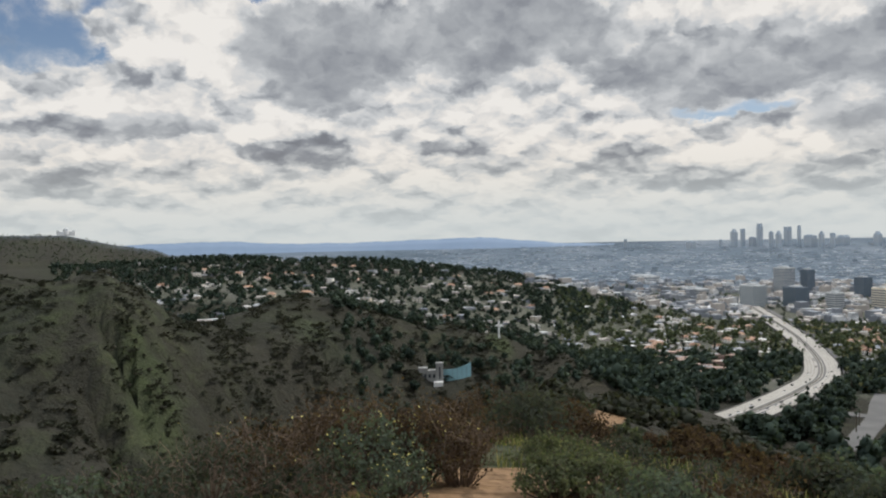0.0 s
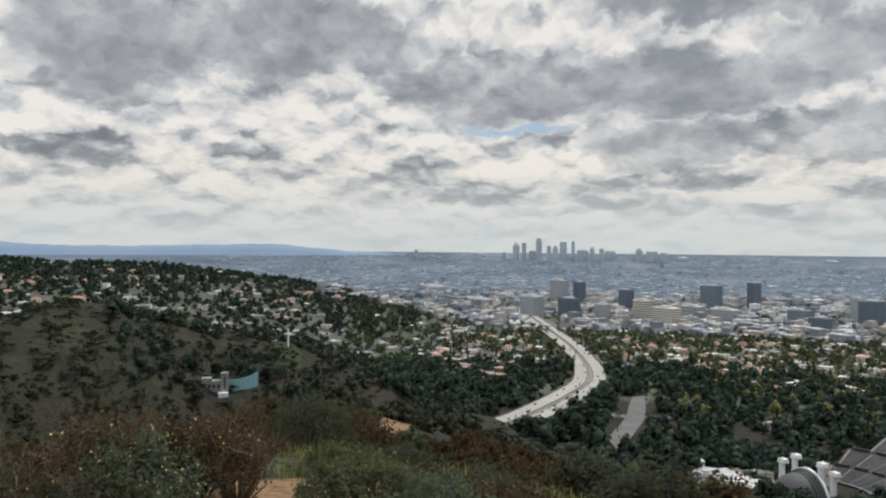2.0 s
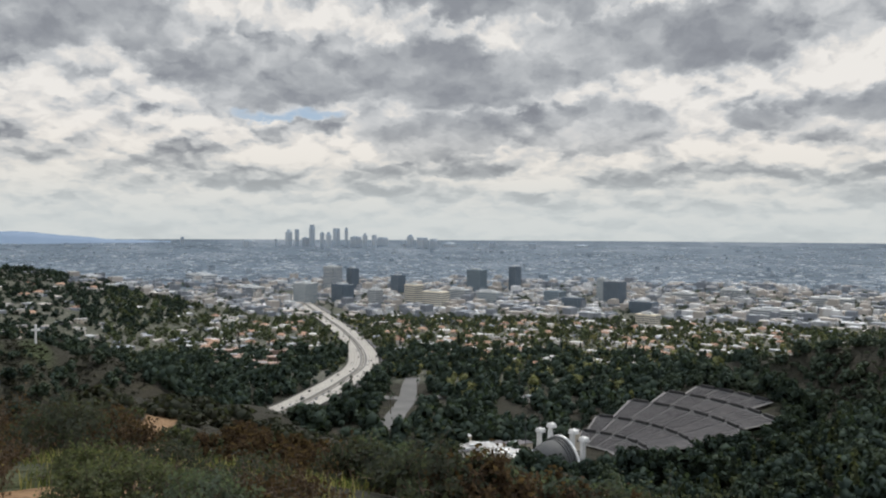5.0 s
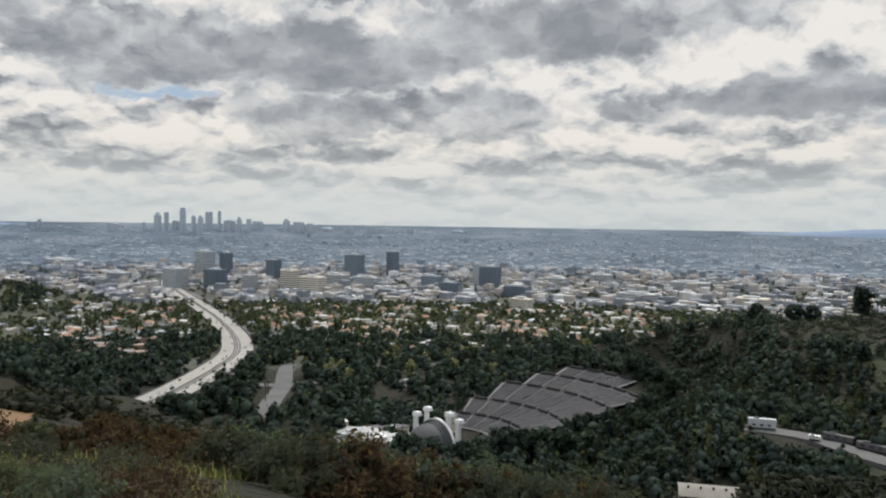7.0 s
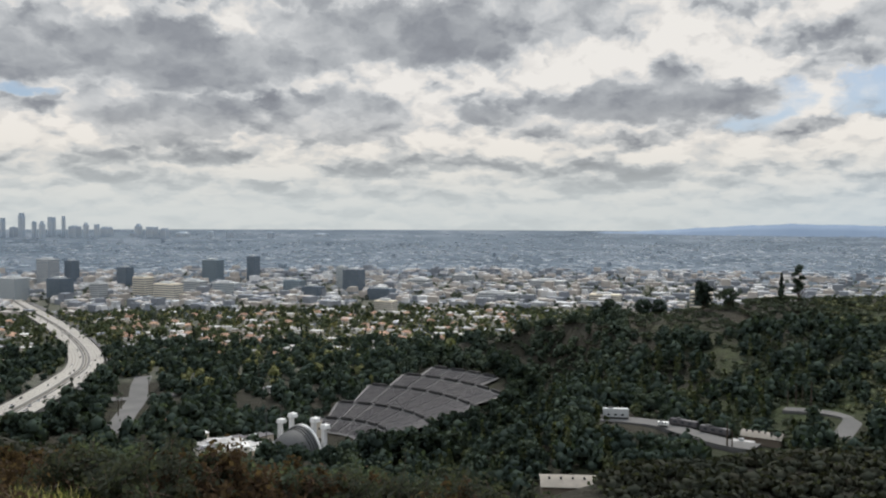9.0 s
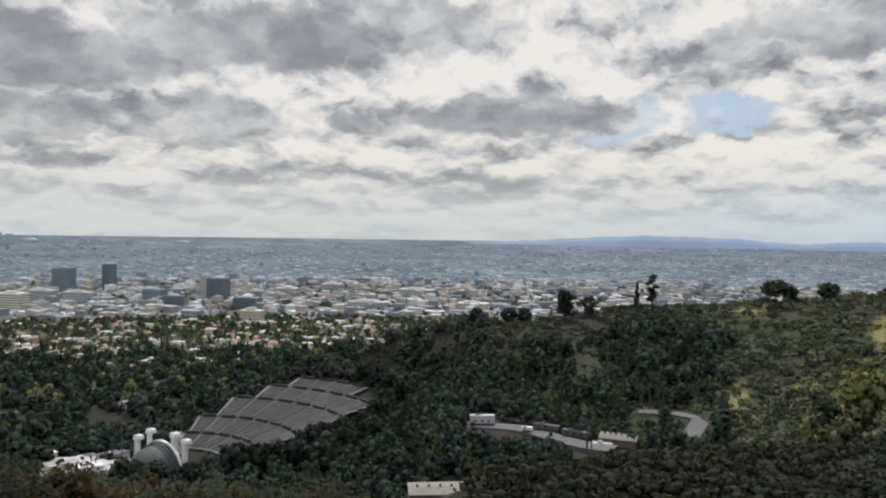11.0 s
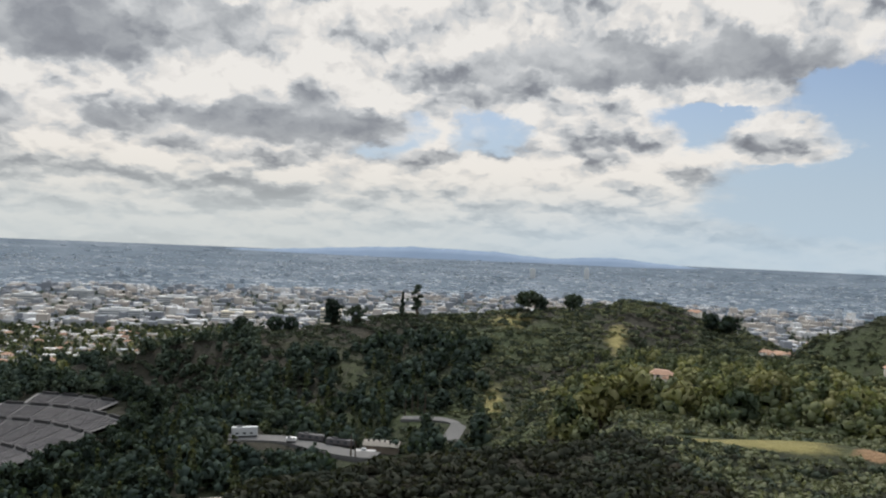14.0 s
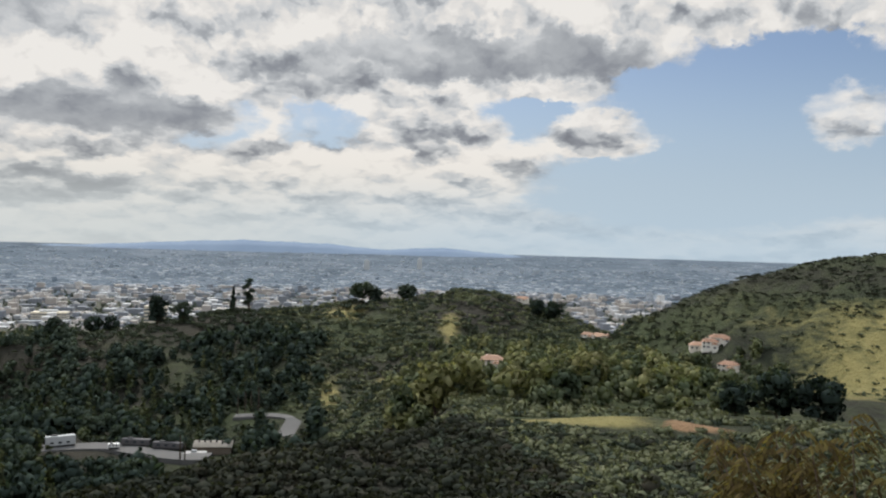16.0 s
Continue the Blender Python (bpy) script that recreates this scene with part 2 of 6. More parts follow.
def ground_material():
    """Scrub soil, grass, bare dirt, built-over plain and haze-tinted far plain, blended by masks with ragged edges."""
    mat = bpy.data.materials.new("land")
    mat.use_nodes = True
    g = Nodes(mat.node_tree)
    co = g.node("ShaderNodeTexCoord").outputs["Object"]
    big, mid, small, grit = g.noise(co, 0.012, 5.0, 0.6, 0.5), g.noise(co, 0.11, 5.0, 0.65), g.noise(co, 0.6, 4.0, 0.6), g.noise(co, 6.0, 4.0, 0.6)

    def tone(f, a, b, c):
        return g.mix(g.step(f, 0.5, 0.68), g.mix(g.step(f, 0.32, 0.5), a, b), c)

    def mask(name, soft=0.55):
        at = g.node("ShaderNodeAttribute", attribute_name=name).outputs["Fac"]
        return g.step(g.m("MULTIPLY_ADD", g.m("SUBTRACT", mid, 0.5), 0.9, at), 0.5 - soft / 2, 0.5 + soft / 2)

    f = g.m("MULTIPLY_ADD", big, 0.45, g.m("MULTIPLY_ADD", mid, 0.3, g.m("MULTIPLY", small, 0.25)))
    col = tone(f, (0.019, 0.022, 0.016), (0.028, 0.027, 0.020), (0.044, 0.037, 0.027))
    col = g.mix(mask("grass"), col, tone(f, (0.026, 0.036, 0.019), (0.042, 0.054, 0.025), (0.072, 0.078, 0.036)))
    col = g.mix(mask("straw_and_sun"), col, tone(f, (0.13, 0.125, 0.05), (0.21, 0.185, 0.075), (0.27, 0.205, 0.105)))
    col = g.mix(mask("town", 0.3), col, tone(f, (0.045, 0.055, 0.036), (0.085, 0.088, 0.068), (0.17, 0.165, 0.155)))
    # blue-grey of the far plain is haze put into the ground colour
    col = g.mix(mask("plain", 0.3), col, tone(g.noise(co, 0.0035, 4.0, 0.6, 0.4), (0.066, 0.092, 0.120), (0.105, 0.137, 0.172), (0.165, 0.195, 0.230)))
    col = g.mix(mask("dirt", 0.25), col, tone(g.m("MULTIPLY_ADD", grit, 0.5, g.m("MULTIPLY", small, 0.5)), (0.15, 0.092, 0.05), (0.215, 0.135, 0.075), (0.28, 0.185, 0.11)))
    bs = g.node("ShaderNodeBsdfPrincipled")
    g.t.links.new(col, bs.inputs["Base Color"])
    bs.inputs["Roughness"].default_value, bs.inputs["Specular IOR Level"].default_value = 0.95, 0.15
    bp = g.node("ShaderNodeBump")
    bp.inputs["Strength"].default_value, bp.inputs["Distance"].default_value = 1.0, 1.2
    g.t.links.new(g.m("MULTIPLY_ADD", mid, 3.0, g.m("MULTIPLY_ADD", grit, 0.06, small)), bp.inputs["Height"])
    g.t.links.new(bp.outputs[0], bs.inputs["Normal"])
    g.t.links.new(bs.outputs[0], g.node("ShaderNodeOutputMaterial").inputs[0])
    return mat


M = {}
M["land"] = ground_material()
# haze over the far hills is put into blue colour and glow
M["range"] = material("haze_tinted_range", [(0.125, 0.175, 0.25), (0.155, 0.205, 0.28)], 0.004, 0.03, 0.95, 0.0, glow=0.3)
# foliage blues are raised to carry some haze in the leaf colours
M["leaf_dark"] = material("dark_oak_leaves", [(0.032, 0.047, 0.042), (0.046, 0.066, 0.056), (0.064, 0.088, 0.068), (0.088, 0.110, 0.080)], 0.055, 0.7, 0.85, 0.0, island=0.16, obj=0.3, thin=0.35)
M["leaf_mid"] = material("green_leaves", [(0.058, 0.080, 0.056), (0.095, 0.120, 0.076), (0.160, 0.175, 0.100)], 0.06, 0.8, 0.8, 0.0, island=0.18, obj=0.3, thin=0.4)
# yellow-green leaves, also brightened for the sunlit side of the land
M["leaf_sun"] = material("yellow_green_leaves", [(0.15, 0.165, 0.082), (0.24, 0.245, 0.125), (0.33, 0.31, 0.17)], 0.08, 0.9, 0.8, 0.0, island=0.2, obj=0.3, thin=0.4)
# the darkest scrub leaves also stand in for cloud shade on the spur
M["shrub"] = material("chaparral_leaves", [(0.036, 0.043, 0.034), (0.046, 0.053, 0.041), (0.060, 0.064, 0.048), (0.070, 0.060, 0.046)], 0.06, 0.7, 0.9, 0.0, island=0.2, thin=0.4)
# lit copy of the scrub leaves: sunlight is put into the colour
M["shrub_lit_tone"] = material("olive_leaves_sun_in_colour", [(0.135, 0.152, 0.100), (0.190, 0.205, 0.130), (0.260, 0.260, 0.165)], 0.05, 0.7, 0.9, 0.0, island=0.2, thin=0.4)
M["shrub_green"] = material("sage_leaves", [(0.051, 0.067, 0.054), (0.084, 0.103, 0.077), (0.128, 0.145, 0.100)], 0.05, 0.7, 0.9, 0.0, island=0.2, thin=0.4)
M["shrub_brown"] = material("dry_brown_leaves", [(0.036, 0.026, 0.019), (0.062, 0.041, 0.027), (0.096, 0.064, 0.038)], 0.3, 2.0, 0.9, 0.0, island=0.5, thin=0.4)
M["bark"] = material("bark", [(0.05, 0.038, 0.028), (0.10, 0.08, 0.06)], 1.5, 8.0, 0.9, 0.5)
M["twig"] = material("dry_twigs", [(0.10, 0.07, 0.05), (0.20, 0.15, 0.11)], 3.0, 20.0, 0.9, 0.0)
# a paler, bluer leaf copy with distance haze in its colour
M["hazed_leaf"] = material("haze_tinted_trees", [(0.075, 0.10, 0.092), (0.098, 0.122, 0.108), (0.125, 0.146, 0.122)], 0.05, 0.4, 0.9, 0.0, island=0.5, thin=0.4)
M["walls"] = material("pale_building_walls", [(0.20, 0.22, 0.25), (0.36, 0.375, 0.39), (0.66, 0.67, 0.68), (0.40, 0.37, 0.34)], 0.03, 0.3, 0.8, 0.0, island=1.0)
# walls made paler and bluer: distance haze in the base colour
M["hazed_walls"] = material("haze_tinted_walls", [(0.22, 0.27, 0.32), (0.36, 0.405, 0.455), (0.64, 0.68, 0.72), (0.30, 0.345, 0.39)], 0.03, 0.2, 0.8, 0.0, island=1.0)
M["concrete"] = material("freeway_concrete", [(0.235, 0.22, 0.195), (0.32, 0.30, 0.268), (0.40, 0.38, 0.34)], 0.02, 0.4, 0.55, 0.0, spec=0.5)
M["asphalt"] = material("worn_asphalt", [(0.065, 0.065, 0.066), (0.10, 0.099, 0.098), (0.14, 0.137, 0.134)], 0.03, 0.5, 0.8, 0.0)
M["lane"] = material("lane_paint", [(0.10, 0.095, 0.085), (0.16, 0.15, 0.13)], 0.1, 1.0, 0.8, 0.0)
M["white"] = material("white_paint", [(0.66, 0.66, 0.65), (0.80, 0.80, 0.79)], 0.2, 2.0, 0.6, 0.0)
M["grey"] = material("grey_shell_roof", [(0.06, 0.062, 0.064), (0.09, 0.092, 0.094)], 0.2, 2.0, 0.7, 0.0)
M["bench"] = material("weathered_benches", [(0.075, 0.073, 0.078), (0.11, 0.105, 0.11), (0.15, 0.142, 0.142)], 0.15, 2.0, 0.8, 0.0, obj=0.15)
M["aisle"] = material("worn_aisle_concrete", [(0.13, 0.127, 0.127), (0.19, 0.183, 0.18)], 0.2, 2.0, 0.85, 0.0)
M["tan_wall"] = material("brown_shed_siding", [(0.12, 0.10, 0.08), (0.20, 0.17, 0.135)], 0.4, 3.0, 0.9, 0.0)
M["tan_roof"] = material("tan_roof_sheet", [(0.16, 0.145, 0.122), (0.215, 0.196, 0.168), (0.27, 0.25, 0.22)], 0.15, 1.5, 0.75, 0.0)
M["raw_concrete"] = material("raw_concrete", [(0.17, 0.17, 0.165), (0.25, 0.25, 0.24), (0.32, 0.315, 0.30)], 0.12, 1.4, 0.85, 0.0)
M["dark"] = material("dark_gap", [(0.025, 0.025, 0.028), (0.05, 0.05, 0.05)], 0.2, 1.0, 0.8, 0.0)
M["glass_dark"] = material("dark_tower_glass", [(0.060, 0.092, 0.135), (0.10, 0.14, 0.185)], 0.03, 0.3, 0.25, 0.0, spec=0.6)
M["glass_blue"] = material("blue_tower_glass", [(0.12, 0.175, 0.22), (0.20, 0.26, 0.30)], 0.03, 0.3, 0.3, 0.0, spec=0.6)
M["cream"] = material("cream_stucco", [(0.60, 0.54, 0.43), (0.74, 0.68, 0.57)], 0.05, 0.6, 0.85, 0.0)
M["tower_grey"] = material("grey_tower_panels", [(0.40, 0.42, 0.43), (0.55, 0.565, 0.57)], 0.05, 0.6, 0.6, 0.0)
# far towers carry the haze in a pale blue base colour
M["tower_hazed"] = material("haze_tinted_tower", [(0.33, 0.39, 0.46), (0.42, 0.48, 0.54)], 0.01, 0.1, 0.6, 0.0, obj=0.5)
M["tile_roof"] = material("clay_tile_roof", [(0.27, 0.16, 0.11), (0.42, 0.27, 0.19)], 0.2, 2.0, 0.85, 0.0, obj=0.5)
M["flat_roof"] = material("pale_flat_roof", [(0.28, 0.275, 0.27), (0.45, 0.445, 0.435), (0.64, 0.635, 0.62)], 0.1, 0.8, 0.8, 0.0, obj=0.6)
M["stucco"] = material("house_stucco", [(0.55, 0.49, 0.40), (0.70, 0.65, 0.57), (0.80, 0.78, 0.73)], 0.1, 1.0, 0.85, 0.0, obj=0.7)
M["tower_window"] = material("tower_window_glass", [(0.10, 0.125, 0.15), (0.16, 0.19, 0.22)], 0.05, 0.5, 0.25, 0.0, spec=0.6)
M["window"] = material("window_glass", [(0.03, 0.035, 0.04), (0.06, 0.07, 0.08)], 0.2, 1.0, 0.2, 0.0, spec=0.6)
M["teal"] = material("teal_screen_wall", [(0.22, 0.42, 0.47), (0.30, 0.50, 0.55)], 0.1, 1.0, 0.7, 0.0)
M["red"] = material("red_paint", [(0.30, 0.05, 0.03), (0.40, 0.08, 0.05)], 0.3, 2.0, 0.6, 0.0)
M["car_paint"] = material("car_paint", [(0.03, 0.03, 0.035), (0.35, 0.35, 0.36), (0.75, 0.75, 0.75)], 0.01, 0.5, 0.35, 0.0, obj=1.2, spec=0.6)
M["pink_stucco"] = material("pinkish_brown_stucco", [(0.26, 0.18, 0.15), (0.38, 0.28, 0.23)], 0.1, 1.0, 0.85, 0.0, obj=0.3)
M["tyre"] = material("tyre_rubber", [(0.015, 0.015, 0.015), (0.03, 0.03, 0.03)], 1.0, 5.0, 0.9, 0.0)
M["sage"] = material("grey_sage_leaves", [(0.055, 0.066, 0.038), (0.085, 0.096, 0.056), (0.13, 0.138, 0.082)], 0.6, 4.0, 0.9, 0.0, island=0.4, thin=0.4)
# leaf colour darkened to stand in for cloud shade on the left hills
M["canyon_scrub"] = material("canyon_scrub_leaves", [(0.040, 0.047, 0.035), (0.053, 0.055, 0.042), (0.070, 0.062, 0.049)], 0.02, 0.4, 0.9, 0.0, island=0.15, thin=0.4)
M["grass"] = material("dry_green_grass", [(0.055, 0.072, 0.024), (0.11, 0.115, 0.042), (0.24, 0.21, 0.11)], 0.8, 6.0, 0.9, 0.0, island=0.6, thin=0.4)
M["ochre_leaf"] = material("ochre_leaves", [(0.05, 0.038, 0.018), (0.09, 0.066, 0.026), (0.135, 0.112, 0.04)], 1.2, 9.0, 0.8, 0.0, island=0.5, thin=0.4)
M["flower"] = material("yellow_flowers", [(0.36, 0.31, 0.08), (0.50, 0.45, 0.17)], 2.0, 9.0, 0.8, 0.0, island=0.4)

# ---------------------------------------------------------------- the land
def polar(b, r, z=0.0):
    a = np.radians(b)
    return r * np.sin(a), r * np.cos(a), z + Z0


# Past 2.5 km the plain is drawn in and lifted with its distance, so that 18 km of it ends at the horizon.
NEAR, SPAN, LONG = 2500.0, 2353.0, 5000.0


def drawn(d):
    """The drawn distance and the scale of what really lies d metres away."""
    r = np.where(d < NEAR, d, NEAR + SPAN * (1 - np.exp(-np.maximum(d - NEAR, 0) / LONG)))
    return r, r / d


def true_distance(r):
    return np.where(r < NEAR, r, NEAR - LONG * np.log(np.maximum(1 - np.maximum(r - NEAR, 0) / SPAN, 1e-4)))


# ridges round the viewer: bearing, elevation of the crest, distance; the slopes towards and away from the eye
RIDGES = {
    "west_canyon": ([(-70, -2, 400), (-45, -1.2, 410), (-28.8, -1.5, 420), (-25.6, -1.7, 420), (-23, -1.7, 420), (-20.9, -2.6, 425), (-18.8, -4.1, 430), (-15.9, -5.4, 440), (-12, -9, 450)], 0.40, 0.5),
    "cross_hill": ([(-20, -8, 520), (-15.2, -5.0, 540), (-11.7, -3.9, 560), (-7.4, -3.9, 590), (-3.5, -5.2, 600), (-1, -6.4, 610), (3.7, -6.55, 620), (8.5, -8.2, 640), (11.6, -10.2, 650), (15, -14, 650)], 0.36, 0.5),
    "canyon_spur": ([(-60, -5, 270), (-34, -6.4, 260), (-28.8, -7.6, 250), (-25, -10.2, 238), (-23, -12.8, 228), (-20.5, -17, 216), (-18, -24, 205)], 0.55, 0.6),
    "house_hill": ([(-40, -1.6, 1800), (-22, -1.45, 1800), (-18.7, -1.3, 1850), (-14.3, -1.15, 1900), (-11, -1.5, 1900), (-5.8, -1.55, 1900), (-1, -2.0, 1900), (4, -2.7, 1900), (8, -3.5, 1850), (13, -4.8, 1800)], 0.075, 0.12),
    "observatory_ridge": ([(-60, 1, 2900), (-28.8, 0.65, 2900), (-25.1, 0.62, 2900), (-22.2, -0.05, 2900), (-19.5, -0.5, 2900), (-18.4, -1.0, 2900), (-16, -3, 2900)], 0.15, 0.2),
    "bowl_ridge": ([(45, -11, 760), (49.2, -8.8, 760), (52, -8.0, 755), (53.8, -7.7, 750), (58.8, -6.8, 730), (62, -6.3, 725), (66.3, -5.9, 720), (72.2, -5.0, 715), (78.2, -4.6, 720), (84.1, -3.6, 740), (87.7, -3.05, 750), (91.1, -3.6, 740), (95.6, -4.75, 720), (98.2, -5.7, 700), (103, -9, 700)], 0.16, 0.45),
    "west_hill": ([(96, -8.0, 600), (99.8, -5.0, 600), (101.8, -4.15, 605), (103.0, -3.4, 605), (106.6, -1.55, 610), (110.9, -0.35, 620), (113.7, 0.15, 620), (116, 0.35, 620), (122, 0.8, 620), (150, 0.0, 600), (170, -4, 600)], 0.36, 0.4),
    "near_spur": ([(52, -22, 120), (56, -19.6, 130), (64, -17.0, 140), (70, -15.3, 150), (76, -14.5, 160), (84, -13.2, 170), (92, -11.5, 190), (102, -11.3, 205), (110, -12.3, 190), (118, -14, 180), (140, -12, 160)], 0.10, 0.42),
}
# ravines down the slopes: how close (radians a degree) and how deep (metres)
RAVINES = {"west_canyon": (0.43, 17.0, 0.4), "cross_hill": (0.47, 15.0, 1.1), "canyon_spur": (0.6, 8.0, 0.0), "bowl_ridge": (0.55, 9.0, 0.7), "west_hill": (0.36, 13.0, 0.2)}
SPUR = [(0, 0, -1.6), (2, 12, -3.4), (6, 34, -8.2), (9, 85, -16.5), (12, 165, -31), (15, 265, -57), (19, 430, -104)]


def land(b, r, rough=True):
    """Height over the eye of the ground at bearing b and distance r (arrays)."""
    b, r = np.broadcast_arrays(np.asarray(b, float), np.asarray(r, float))
    f0 = np.interp(r, [0, 300, 560, 1100, 1800, 2500], [-110, -126, -152, -172, -187, -190])
    f1 = np.interp(r, [0, 280, 480, 700, 1000, 1600], [-60, -92, -106, -118, -165, -188])
    f2 = np.interp(r, [0, 200, 300, 500, 800, 1000, 1700], [-30, -42, -52, -64, -78, -130, -188])
    k1, k2 = np.clip((b - 50) / 8, 0, 1), np.clip((b - 76) / 12, 0, 1)
    z = f0 * (1 - k1) + (f1 * (1 - k2) + f2 * k2) * k1
    z = np.where(r > NEAR, -Z0 * r / np.maximum(true_distance(r), 1.0), z)
    for name, (rows, kin, kout) in RIDGES.items():
        bb, ee, rr = np.array(rows).T
        R = np.interp(b, bb, rr)
        top = R * np.tan(np.radians(np.interp(b, bb, ee)))
        top = top - 6.0 * np.maximum(0, np.maximum(bb[0] - b, b - bb[-1]))
        if name == "bowl_ridge":
            kin = np.interp(b, [54, 60], [0.34, 0.15])
        w = 0.05 * R
        s = np.sqrt((r - R) ** 2 + w * w) - w
        face = top - np.where(r < R, kin, kout) * s
        if name in RAVINES and rough:
            close, depth, shift = RAVINES[name]
            cut = np.sqrt(0.03 + np.sin(b * close + shift + r * 0.045 + 0.8 * np.sin(r * 0.019 + b * 0.31) + 0.5 * np.sin(b * 0.83)) ** 2)
            cut = cut + 0.25 * np.abs(np.sin(b * close * 2.1 + r * 0.07 + 0.9 * np.sin(r * 0.023 + b)))
            cut = cut + 0.35 * np.sin(b * 0.37 + r * 0.007) ** 2
            begin = 0.0 if name != "bowl_ridge" else 480.0
            face = face - depth * np.clip((R - r) / 80, 0, 1) * np.clip((r - begin) / 60, 0, 1) * (1 - np.minimum(cut, 1)) ** 1.2
        z = np.maximum(z, face)
    # the viewer's own hill and the spur that runs down from it
    x, y = r * np.sin(np.radians(b)), r * np.cos(np.radians(b))
    shelf = np.interp(b, [-60, 10, 24, 180], [10.5, 10.5, 2.5, 2.5])
    own = -1.6 - 0.135 * np.minimum(r, shelf) - 0.46 * np.maximum(0, r - shelf)
    z = np.maximum(z, own)
    pts = [(q * math.sin(radians(a)), q * math.cos(radians(a)), h) for a, q, h in SPUR]
    for (x0, y0, z0), (x1, y1, z1) in zip(pts, pts[1:]):
        dx, dy = x1 - x0, y1 - y0
        t = np.clip(((x - x0) * dx + (y - y0) * dy) / (dx * dx + dy * dy), 0, 1)
        dist = np.hypot(x - x0 - t * dx, y - y0 - t * dy)
        side = np.where((x - x0) * dy - (y - y0) * dx > 0, 0.40, 0.50)
        z = np.maximum(z, z0 + t * (z1 - z0) - side * (np.sqrt(dist ** 2 + 9) - 3))
    if rough:
        n = np.sin(x * 0.031 + 1.3 * np.sin(y * 0.017)) * np.sin(y * 0.027 + 1.7 * np.sin(x * 0.013))
        n2 = np.sin(x * 0.093 + 2 * np.sin(y * 0.05)) * np.sin(y * 0.085 + 2 * np.sin(x * 0.043))
        amp = np.clip((z + 150) / 60, 0, 1) * np.clip((r - 25) / 200, 0, 1) * np.clip((1200 - r) / 300, 0, 1)
        amp = amp * np.where(b > 50, np.where((r > 240) & (b < 80), 0.35, 0.6), 1.0)
        z = z + amp * np.where(b < 20, 1.7, 1.0) * (5.0 * n + 1.6 * n2 - 3.0)
    # the amphitheatre's hollow
    k = np.clip(1.25 - np.hypot(x - 465, y - 440) / 130, 0, 1) * 4
    u = (x - STAGE[0]) * AXIS[0] + (y - STAGE[1]) * AXIS[1]
    z = np.where(k > 0, z + np.clip(k, 0, 1) * (np.minimum(z, seat_height(u) - 1.5) - z), z)
    return z


STAGE = (363.0, 446.0)
AXIS = (math.sin(radians(88)), math.cos(radians(88)))


def seat_height(u):
    return -160.0 + 0.20 * np.clip(u - 38, 0, 160)


def ground_z(b, r):
    return float(land(b, r)) + Z0


def mesh_from(name, verts, faces, mats, index=None, smooth=False, normals=None):
    """A mesh from numpy arrays of places and of triangles or quads."""
    me = bpy.data.meshes.new(name)
    verts, faces = np.asarray(verts, np.float32), np.asarray(faces, np.int32)
    k = faces.shape[1]
    me.vertices.add(len(verts))
    me.vertices.foreach_set("co", verts.ravel())
    me.loops.add(faces.size)
    me.loops.foreach_set("vertex_index", faces.ravel())
    me.polygons.add(len(faces))
    me.polygons.foreach_set("loop_start", np.arange(0, faces.size, k, dtype=np.int32))
    for m in mats:
        me.materials.append(m)
    if index is not None:
        me.polygons.foreach_set("material_index", np.asarray(index, np.int32))
    me.polygons.foreach_set("use_smooth", np.full(len(faces), smooth))
    me.update(calc_edges=True)
    me.validate()
    if normals is not None:
        me.normals_split_custom_set_from_vertices(np.asarray(normals, np.float32))
    return me


